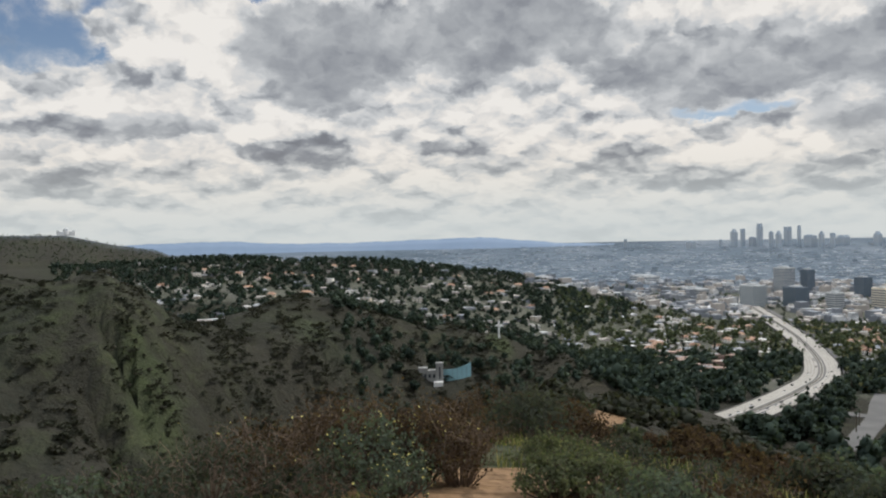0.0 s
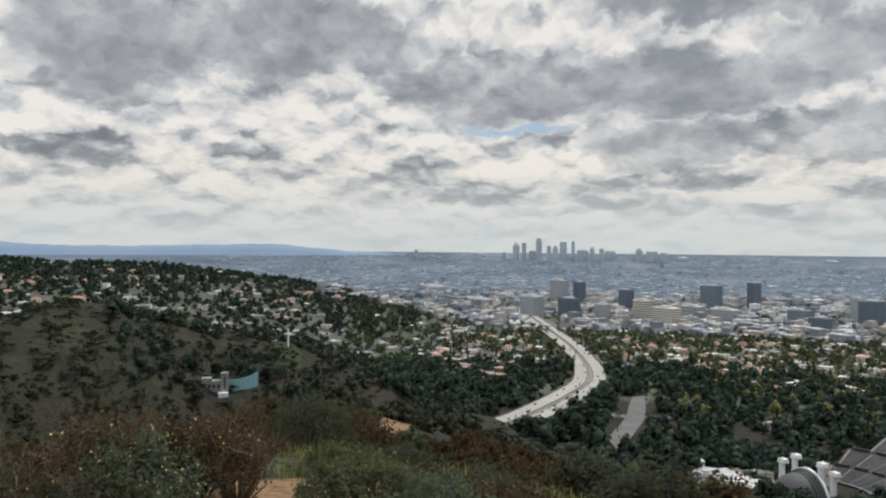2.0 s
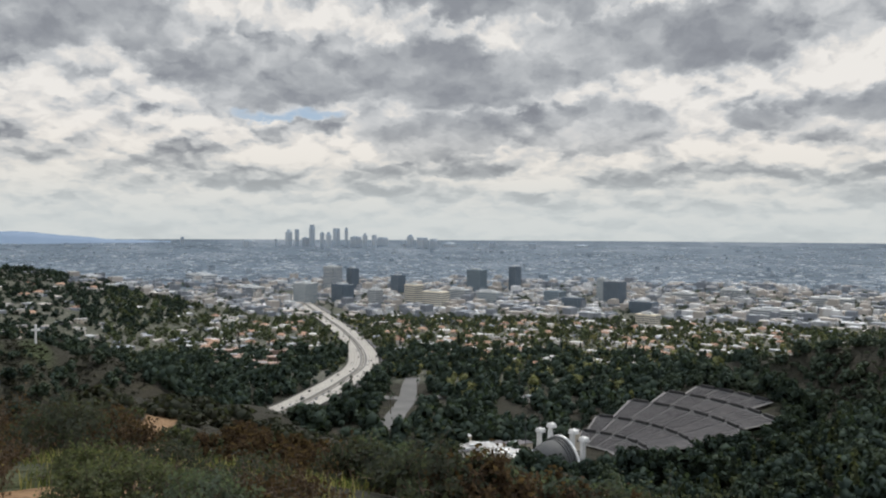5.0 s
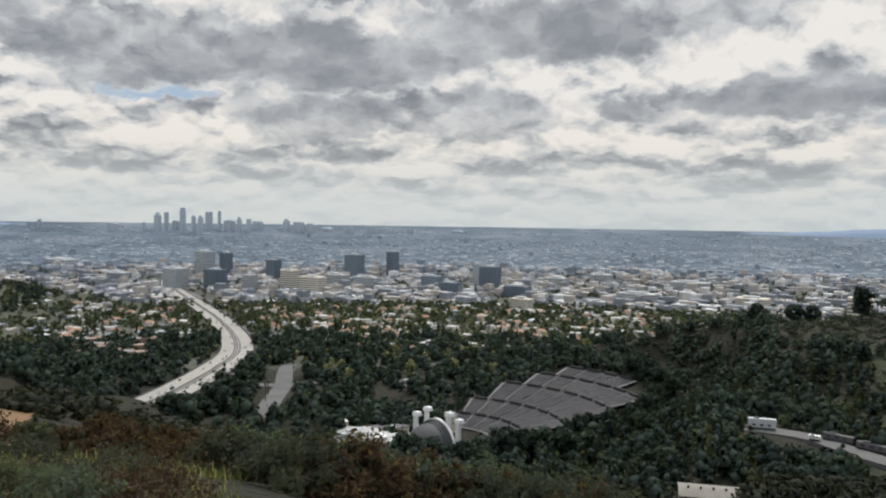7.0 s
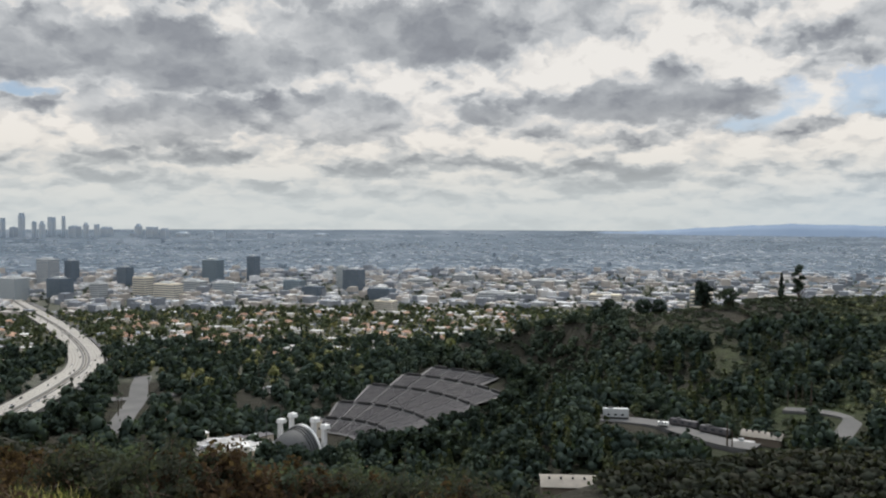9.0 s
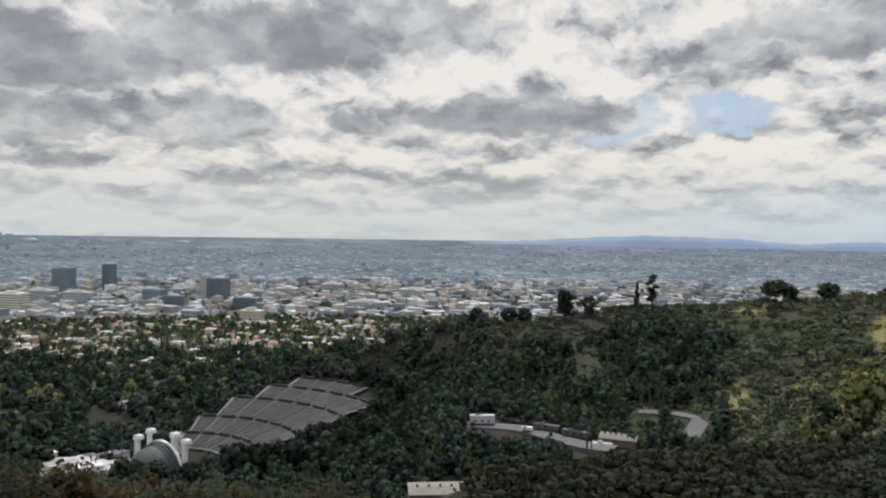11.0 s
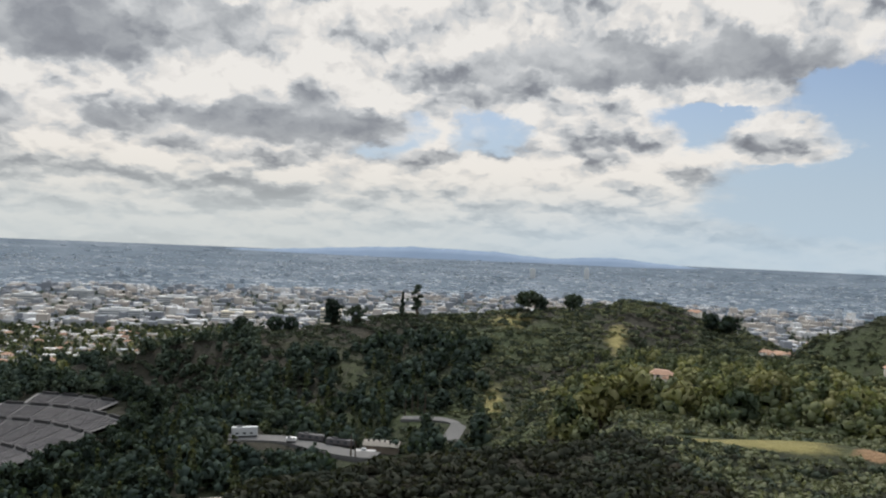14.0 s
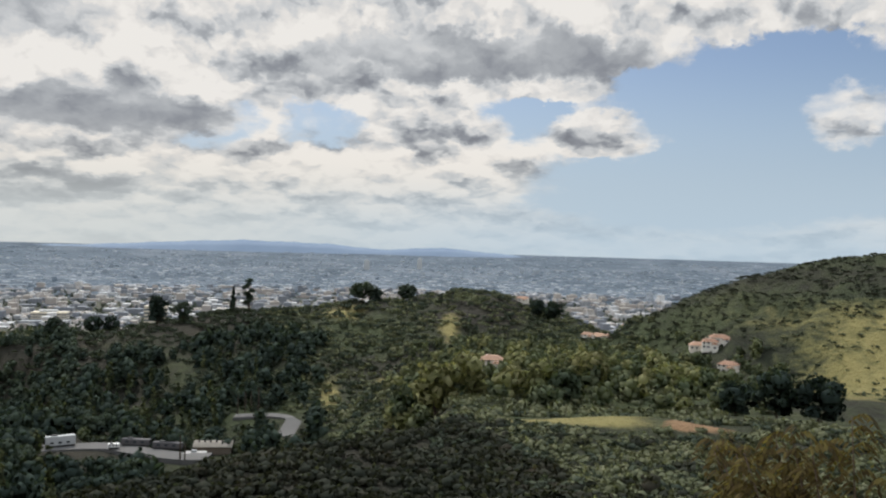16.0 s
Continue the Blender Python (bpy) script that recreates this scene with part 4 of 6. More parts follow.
# ---------------------------------------------------------------- city
def tower(b, d, wx, wy, h, mat, label, storeys=10, band=None, turn=0.0, name="office_tower", z=None):
    """A tall building: body, parapet, roof plant and a window band for each storey."""
    t = thing(name, city_matrix(b, d, z, turn), label, "building")
    part("body", block(-wx / 2, -wy / 2, -8, wx / 2, wy / 2, h, bevel=0.4), mat, t)
    part("roof_plant", block(-wx * 0.28, -wy * 0.25, h, wx * 0.2, wy * 0.28, h + 4.5, bevel=0.3), M["tower_grey"], t)
    bm = bmesh.new()
    box(bm, -wx / 2 - 0.25, -wy / 2 - 0.25, h - 1.2, wx / 2 + 0.25, wy / 2 + 0.25, h + 0.6)
    part("parapet", bm, mat, t)
    if band is not None:
        step = h / (storeys + 0.5)
        bm = bmesh.new()
        box(bm, -wx / 2 - 0.12, -wy / 2 - 0.12, 0, wx / 2 + 0.12, wy / 2 + 0.12, step * 0.46)
        first = part("window_band", bm, band, t)
        for k in range(storeys):
            m = Matrix.Translation((0, 0, step * (k + 0.35)))
            if k == 0:
                first.matrix_basis = m
            else:
                linked("window_band", first.data, t, m)
    return t


def build_towers():
    D, B, Gr, Cr = M["glass_dark"], M["glass_blue"], M["tower_grey"], M["cream"]
    W = M["tower_window"]
    rows = [
        (21.0, 2150, 52, 40, 66, Gr, B, 14, "pale grey office tower with bands of blue glass"),
        (23.6, 2150, 46, 40, 60, D, W, 13, "dark glass office block beside the freeway"),
        (22.9, 2650, 48, 40, 95, Gr, D, 16, "grey slab tower behind the dark glass block"),
        (24.3, 2700, 30, 30, 84, D, W, 14, "slim dark tower behind the freeway"),
        (27.5, 2450, 34, 30, 72, D, W, 13, "dark office tower with a pale base"),
        (33.1, 2500, 54, 34, 92, B, W, 16, "wide blue-grey glass tower with flat roof"),
        (35.8, 2500, 27, 30, 104, D, W, 18, "narrow dark tower with a light sign panel"),
        (42.75, 2150, 46, 40, 76, D, W, 15, "dark blue glass office block"),
        (41.9, 2300, 24, 24, 76, Gr, B, 14, "grey tower edge behind the dark block"),
        (30.2, 1950, 62, 30, 44, Cr, W, 8, "cream stone hotel block"),
        (28.6, 2080, 40, 28, 52, Cr, W, 9, "tall cream apartment block with setbacks"),
        (25.9, 2050, 30, 26, 42, Gr, W, 8, "white office block beside the freeway"),
        (38.6, 2150, 50, 30, 34, B, W, 6, "low blue glass office block"),
        (39.9, 2000, 46, 34, 28, D, W, 5, "low dark office building"),
        (44.7, 1950, 60, 34, 26, D, W, 5, "long low dark office building"),
        (45.0, 1600, 42, 22, 26, Cr, W, 6, "pale yellow apartment block"),
        (47.4, 2300, 60, 36, 26, Gr, W, 4, "white low commercial block"),
        (53.0, 1900, 90, 30, 22, Gr, W, 4, "long white parking and retail block"),
        (66.9, 1750, 44, 30, 46, Cr, W, 6, "pale windowless store block"),
        (56.5, 2300, 100, 40, 24, Gr, W, 4, "long white commercial block"),
        (60.5, 1900, 70, 34, 22, Cr, W, 4, "cream stucco commercial block"),
        (50.5, 2500, 60, 40, 26, Gr, W, 5, "grey office block on the plain"),
        (31.9, 2150, 60, 30, 36, Gr, W, 7, "pale grey office block"),
        (34.0, 2150, 70, 26, 30, Gr, B, 5, "white block with glass bands"),
        (17.3, 2600, 90, 40, 16, Gr, W, 2, "long white flat studio building"),
        (14.0, 3300, 130, 60, 20, Gr, W, 2, "long white warehouse on the plain"),
    ]
    for b, d, wx, wy, h, mat, band, n, label in rows:
        tower(b, d, wx, wy, h * 0.8 if h > 55 else h, mat, label, n, band)
    # sign panel on the narrow tower
    t = thing("sign_panel", city_matrix(35.72, 2490), "tall pale sign on a dark tower front", "sign")
    part("panel", block(-9, -2, 14, 7, 0, 60, bevel=0.3), M["white"], t)
    part("bar", block(-6, -2.6, 30, 4, -2.1, 48, bevel=0.2), M["glass_dark"], t)


# downtown and other far clusters: bearing, elevation of the top, width in degrees
SKYLINE = [(19.85, 0.13, 0.5), (20.4, 0.14, 0.32), (21.45, 0.46, 0.42), (22.15, -0.05, 0.3), (22.6, -0.05, 0.4), (23.15, 0.22, 0.5),
           (23.84, 0.28, 0.24), (24.5, -0.32, 0.8), (25.15, -0.12, 0.36), (25.8, -0.25, 0.34), (26.4, -0.4, 0.8), (21.0, -0.4, 0.5),
           (28.35, -0.2, 0.5), (29.2, -0.4, 0.8), (30.0, -0.5, 0.6), (28.1, -0.8, 0.6), (31.2, -0.75, 0.9), (33.0, -0.72, 0.4), (34.2, -0.7, 0.5),
           (37.0, -0.75, 0.5), (40.4, -0.85, 1.0), (12.75, -0.42, 0.25), (19.0, -0.55, 0.25), (17.1, -0.6, 0.7)]
WEST = [(81.0, -1.2, 0.42, 3600), (84.75, -0.98, 0.36, 3700), (88.6, -1.45, 0.3, 3700), (90.6, -1.7, 0.3, 3600), (92.0, -1.55, 0.3, 3600), (93.0, -1.5, 0.5, 3600),
        (75.0, -1.5, 0.3, 3600), (96.5, -1.9, 0.6, 3500), (63.5, -1.4, 0.3, 3700), (66.5, -1.5, 0.4, 3600), (53.5, -1.7, 0.4, 3600), (47.2, -1.4, 0.4, 3800)]


def build_skyline():
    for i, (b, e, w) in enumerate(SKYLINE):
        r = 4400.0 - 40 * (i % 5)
        far_tower(b, e, w, r, i, M["tower_hazed"], "downtown high-rise with blue haze put into its colour")
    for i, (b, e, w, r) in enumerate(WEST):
        far_tower(b, e, w, r, i + 3, M["tower_grey"] if i < 2 else M["tower_hazed"], "pale far high-rise standing over the plain")


def far_tower(b, e, w, r, i, mat, label):
    x, y, _ = polar(b, r)
    z0 = ground_z(b, r) - 12
    z1 = Z0 + r * math.tan(radians(e))
    h, half = z1 - z0, 0.84 * r * math.tan(radians(w / 2))
    t = thing("high_rise", Matrix.Translation((x, y, z0)) @ Matrix.Rotation(GRID, 4, "Z"), label, "building", "far high-rises")
    k = i % 4
    part("shaft", block(-half, -half * 0.7, 0, half, half * 0.7, h * (0.86, 1, 0.9, 0.95)[k], bevel=half * 0.05), mat, t)
    if k == 0:
        part("crown", block(-half * 0.7, -half * 0.5, h * 0.86, half * 0.7, half * 0.5, h, taper=half * 0.25), mat, t)
    elif k == 2:
        part("upper_storeys", block(-half * 0.75, -half * 0.6, h * 0.9, half * 0.75, half * 0.6, h), mat, t)
    elif k == 3:
        part("roof_plant", block(-half * 0.5, -half * 0.4, h * 0.95, half * 0.3, half * 0.4, h), mat, t)
    for q in range(1, 6):
        zz = h * (0.3 + 0.09 * q)
        part("storey_band", block(-half * 1.01, -half * 0.71, zz, half * 1.01, half * 0.71, zz + h * 0.03), M["tower_grey"], t)


def city_box(rng, kind):
    """A joined building: walls with a flat or hipped roof and recessed roof rim."""
    bm = bmesh.new()
    if kind == "block":
        box(bm, -0.5, -0.36, -0.4, 0.5, 0.36, 0.42)
        box(bm, -0.2, -0.2, 0.42, 0.12, 0.1, 0.52)
    elif kind == "ell":
        box(bm, -0.5, -0.5, -0.4, 0.1, 0.5, 0.36)
        box(bm, 0.1, -0.5, -0.4, 0.5, 0.0, 0.30)
    elif kind == "step":
        box(bm, -0.5, -0.3, -0.4, 0.5, 0.3, 0.26)
        box(bm, -0.3, -0.25, 0.26, 0.3, 0.25, 0.62)
    elif kind == "low":
        box(bm, -0.7, -0.4, -0.4, 0.7, 0.4, 0.2)
        box(bm, 0.2, -0.1, 0.2, 0.4, 0.15, 0.27)
    else:
        box(bm, -0.5, -0.35, -0.4, 0.5, 0.35, 0.26)
        box(bm, -0.56, -0.41, 0.26, 0.56, 0.41, 0.5, taper=0.36)
    bmesh.ops.triangulate(bm, faces=bm.faces[:])
    bm.verts.index_update()
    v = np.array([q.co[:] for q in bm.verts])
    f = np.array([[q.index for q in p.verts] for p in bm.faces])
    bm.free()
    return v, f


def near_freeway(b, r, gap=40.0):
    x, y = r * np.sin(np.radians(b)), r * np.cos(np.radians(b))
    d = np.full(len(x), 1e9)
    for p in FREEWAY[::3]:
        d = np.minimum(d, np.hypot(x - p[0], y - p[1]))
    return d < gap


def build_city_fill():
    rng = np.random.default_rng(21)
    temps = [city_box(rng, k) for k in ("block", "ell", "step", "low", "hip")]

    def fill(name, n, b0, b1, d0, d1, smin, smax, mats, label, keep=None, picks=(0, 1, 2, 3), grow=0.0, rise=1.0):
        b = rng.uniform(b0, b1, n)
        d = np.exp(rng.uniform(math.log(d0), math.log(d1), n))
        r, s = drawn(d)
        k = ~near_freeway(b, r)
        if keep is not None:
            k &= keep(b, r)
        b, d, r, s = b[k], d[k], r[k], s[k]
        size = rng.uniform(smin, smax, len(b)) * (1 + grow * (d - d0) / d0)
        x, y, _ = polar(b, r)
        rows = np.stack([x, y, land(b, r) + Z0, size * s, GRID + rng.integers(0, 2, len(b)) * 1.5708 + rng.normal(0, 0.03, len(b)),
                         np.array(picks)[rng.integers(0, len(picks), len(b))], np.where(d < 3100, rng.uniform(0.3, 0.6, len(b)), rng.uniform(0.16, 0.36, len(b))) * rise / (1 + 0.6 * grow * (d - d0) / d0)], -1)
        scatter(name, temps, rows, mats, label, "buildings")

    flat = lambda b, r: (land(b, r, False) < -0.055 * r)
    fill("city_blocks", 2600, 6, 104, 1750, 3300, 18, 42, [M["walls"]], "pale low city blocks closely packed on the plain", flat, (0, 1, 2, 3), 0.0, 2.0)
    fill("city_houses", 480, 8, 70, 1150, 1900, 12, 20, [M["walls"]], "small houses among trees at the foot of the hills", lambda b, r: (land(b, r, False) < -150), (4, 4, 1, 3))
    fill("far_city_blocks", 4700, -6, 108, 3100, 7600, 16, 38, [M["hazed_walls"]], "far buildings spread over the plain, haze put into their wall colour", None, (0, 1, 2, 3), 0.12)
    fill("farthest_city_blocks", 650, -2, 112, 8000, 13000, 34, 70, [M["hazed_walls"]], "tiny buildings towards the horizon, haze put into their wall colour", None, (0, 1, 3), 0.2)
    fill("far_mid_rises", 150, 4, 106, 2900, 8000, 18, 30, [M["hazed_walls"]], "far mid-rise blocks over the plain, haze put into their wall colour", None, (2, 0), 0.1, 4.0)
    fill("hill_houses", 230, -24, 10, 1000, 2000, 12, 20, [M["walls"]], "white hillside houses among dark trees", lambda b, r: land(b, r, False) > -150, (4, 1, 3, 0))


build_towers()
build_skyline()
build_city_fill()


# ---------------------------------------------------------------- woods and scrub
def build_woods():
    rng = np.random.default_rng(5)
    oak = [crown(s, 7, 0.0, 1.0, 1.6, 56, 0.175) for s in range(4)]
    small = [crown(20 + s, 3, 0.0, 1.0, 1.3, 18, 0.26) for s in range(5)]
    spire = [crown(40 + s, 4, 0.0, 0.5, 2.6, 60, 0.12, shape="spire") for s in range(2)]
    bush = [crown(60 + s, 3, 0.0, 1.0, 1.0, 21, 0.20, shape="bush") for s in range(5)]
    slope_bushes = [crown(90 + s, 5, 0.0, 0.9, 1.0, 70, 0.13, shape="bush") for s in range(4)]
    near_bushes = [crown(70 + s, 4, 0.0, 1.0, 1.0, 48, 0.12, shape="bush") for s in range(5)]
    tiny = [crown(80 + s, 2, -0.2, 1.0, 1.0, 2, 0.3, shape="bush") for s in range(4)]
    clear = lambda b, r: ~in_bowl(b, r, 4) & ~near_freeway(b, r, 27) & ~before_house(b, r)

    def wood(name, temps, n, b0, b1, r0, r1, smin, smax, mat, label, keep=None, q=(0.8, 1.3), sink=0.1):
        kk = (lambda b, r: clear(b, r) & keep(b, r)) if keep else clear
        b, r = spots(n, b0, b1, r0, r1, kk, rng)
        scatter(name, temps, place_rows(b, r, smin, smax, *q, sink, rng), [mat], label, "trees" if "shrub" not in name else "shrubs")

    road_gap = lambda b, r: ~((abs(b - np.interp(r, [606, 632, 695, 767, 840, 900], [25.4, 26.9, 27.65, 28.2, 28.4, 28.5])) < 1.5) & (r > 590) & (r < 905)) & ~((b > 25.8) & (b < 31) & (abs(r - 762) < 20)) & ~on_canyon_road(b, r) & ~on_canyon_road(b, r + 30) & ~((b > 54.5) & (b < 62.5) & (r < 306))
    # trees of the pass and round the amphitheatre
    wood("wood_pass", oak, 1050, 10, 52, 560, 1150, 3.6, 11.5, M["leaf_dark"], "dark evergreen trees filling the pass", road_gap)
    wood("wood_pass_light", oak, 130, 27, 50, 760, 1180, 3.6, 7.5, M["leaf_sun"], "light green broadleaf trees among the dark ones", road_gap)
    wood("wood_pass_pines", spire, 110, 12, 50, 620, 1300, 5.5, 9.5, M["leaf_dark"], "dark slender pines standing over the trees", road_gap)
    wood("wood_bowl", oak, 650, 36, 78, 280, 640, 3.5, 7.5, M["leaf_dark"], "dense dark oaks below the amphitheatre", road_gap)
    wood("wood_bowl_pines", spire, 110, 44, 74, 300, 560, 5.0, 7.5, M["leaf_mid"], "tall dark pines among the oaks", road_gap)
    wood("wood_suburb", small, 2700, 8, 62, 950, 1750, 3.8, 8.6, M["leaf_mid"], "street trees between small houses")
    wood("wood_suburb_light", small, 900, 22, 62, 1000, 1700, 3.0, 5.5, M["leaf_sun"], "light green street trees between small houses")
    wood("wood_cross_hill", oak, 800, -8, 18, 520, 1120, 3.5, 6.5, M["leaf_dark"], "dark trees on the hill with the cross", lambda b, r: ~((abs(b) < 3.6) & (r < 600)) & ~((abs(b - 3.8) < 0.8) & (r < 640)))
    wood("wood_theatre", oak, 230, -7, 8, 450, 590, 1.6, 3.6, M["leaf_dark"], "dark oaks round the screen building", lambda b, r: ~((b > -3.9) & (b < 2.4) & (r > 492) & (r < 532)) & ~((abs(b) < 1.6) & (r > 470) & (r < 500)))
    wood("wood_house_hill", small, 3100, -26, 14, 850, 2000, 4.5, 9.0, M["leaf_dark"], "dark trees between hillside houses", lambda b, r: land(b, r, False) > -160)
    wood("wood_foot", oak, 230, 5, 17, 860, 1180, 4.0, 7.5, M["leaf_dark"], "dark trees at the foot of the hill beside the freeway")
    wood("wood_observatory", small, 900, -34, -17, 2250, 2880, 1.8, 3.8, M["leaf_mid"], "far trees on the observatory ridge", lambda b, r: (abs(b + 25) > 0.9) | (r < 2750))
    wood("wood_plain", small, 2300, 2, 106, 1500, 2700, 4.6, 9.0, M["hazed_leaf"], "street trees scattered through the city", lambda b, r: land(b, r, False) < -0.055 * r)
    wood("wood_far_plain", tiny, 3500, -4, 110, 2500, 4500, 2.2, 4.8, M["hazed_leaf"], "far tree canopy across the plain, blue haze put into its colour", lambda b, r: np.sin(b * 0.9 + r * 0.004) * np.sin(r * 0.011 + b * 0.5) > 0.1, (0.5, 0.9))
    wood("wood_valley", oak, 330, 84, 110, 250, 560, 3.0, 5.4, M["leaf_mid"], "green trees in the side valley", lambda b, r: (land(b, r, False) < -50) | (b < 95))
    wood("wood_valley_sun", oak, 110, 82, 104, 270, 520, 3.4, 5.5, M["leaf_sun"], "yellow-green trees in the side valley", lambda b, r: (land(b, r, False) < -48) | (b < 95))
    # chaparral, thick in the hollows and sparse on the spurs
    thicket = lambda b, r: np.sin(b * 0.9 + r * 0.021) + np.sin(b * 2.3 - r * 0.033) + rng.normal(0, 0.8, np.shape(b)) > -0.2
    wood("shrub_canyon", bush, 3000, -34, 2, 190, 470, 0.9, 2.5, M["canyon_scrub"], "dusky chaparral on the canyon slopes", thicket, (0.6, 1.0))
    wood("shrub_cross_hill", bush, 2700, -20, 16, 380, 660, 1.3, 3.4, M["canyon_scrub"], "dusky chaparral on the hill with the cross", thicket, (0.6, 1.0))
    wood("shrub_slope", slope_bushes, 1150, 0, 48, 52, 330, 0.8, 1.9, M["shrub"], "scrub on the falling slope", lambda b, r: (abs(b - (7.6 + 0.03 * r)) > 1.4), (0.6, 1.0))
    trail = lambda b, r: ~((b > 101) & (b < 108) & (abs(r - 205) < 9)) & ~((abs(b - 96) < 5.2) & (abs(r - 203) < 11))
    # dark leaves left, bright leaves right: cloud shade and sun put into colour
    wood("shrub_spur", near_bushes, 2250, 54, 108, 62, 218, 1.6, 4.0, M["shrub"], "rounded near-spur scrub, cloud shade put into its leaf colour", lambda b, r: trail(b, r) & (b > 59.5 + 0.02 * (218 - r)) & ((b < 86 + 0.5 * (218 - r) / 4) | (np.sin(b * 3.1) * np.sin(r * 0.13) > 0.55)), (0.6, 1.0))
    wood("shrub_spur_sunny", near_bushes, 1200, 87, 122, 70, 222, 1.1, 2.9, M["shrub_lit_tone"], "rounded near-spur scrub, sunlight put into its olive leaf colour", lambda b, r: trail(b, r) & (b > 86 + 0.5 * (218 - r) / 4), (0.6, 1.0))
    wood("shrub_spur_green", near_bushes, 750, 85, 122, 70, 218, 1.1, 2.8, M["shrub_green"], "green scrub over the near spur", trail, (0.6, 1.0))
    wood("wood_bowl_rim", oak, 460, 43, 62, 570, 775, 3.0, 6.0, M["leaf_dark"], "dark oaks round the rim of the amphitheatre")
    wood("wood_stage", oak, 150, 26, 41, 520, 680, 3.0, 6.5, M["leaf_dark"], "dark trees behind the stage buildings", lambda b, r: ~((b > 31) & (b < 38.5) & (r < 600)) & road_gap(b, r))
    wood("shrub_gully", bush, 450, 66, 84, 222, 430, 1.5, 3.6, M["shrub_green"], "green scrub in the gully behind the spur", lambda b, r: ~on_canyon_road(b, r) & ~((abs(b - 96) < 5.2) & (r < 226)), (0.6, 1.1))
    # the brighter olive leaves carry the sunlight of gully and ridge in their colour
    wood("shrub_gully_sunny", bush, 800, 79, 106, 222, 430, 1.5, 3.6, M["shrub_lit_tone"], "gully scrub behind the spur, sunlight put into its olive leaf colour", lambda b, r: ~on_canyon_road(b, r) & ~((abs(b - 96) < 5.2) & (r < 226)), (0.6, 1.1))
    wood("shrub_ridge_sunny", bush, 1250, 74, 101, 400, 775, 2.2, 4.8, M["shrub_lit_tone"], "olive scrub on the ridge, sunlight put into its leaf colour", lambda b, r: ~on_canyon_road(b, r), (0.6, 1.1))
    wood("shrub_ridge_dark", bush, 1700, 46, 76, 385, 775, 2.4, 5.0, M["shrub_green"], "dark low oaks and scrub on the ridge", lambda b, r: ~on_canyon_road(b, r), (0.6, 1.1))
    wood("shrub_ridge", bush, 1500, 70, 100, 385, 775, 2.4, 5.0, M["shrub_green"], "green scrub and low oaks on the ridge", lambda b, r: ~on_canyon_road(b, r) & ~((abs(b - 87) < 1.1) & (abs(r - 610) < 50)), (0.6, 1.1))
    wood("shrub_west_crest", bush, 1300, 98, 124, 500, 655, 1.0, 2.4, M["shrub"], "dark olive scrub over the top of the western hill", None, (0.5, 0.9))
    wood("shrub_west_hill", bush, 1300, 96, 124, 380, 650, 0.9, 2.4, M["shrub_green"], "olive scrub on the western hill", None, (0.5, 0.9))


build_woods()


# ---------------------------------------------------------------- the amphitheatre
def bowl_point(R, a, z=None):
    """Seating place: R metres from the stage, a degrees round its axis (positive towards the viewer)."""
    t = radians(88 + a)
    x, y = STAGE[0] + R * math.sin(t), STAGE[1] + R * math.cos(t)
    return x, y, (float(seat_height(R)) if z is None else z) + Z0


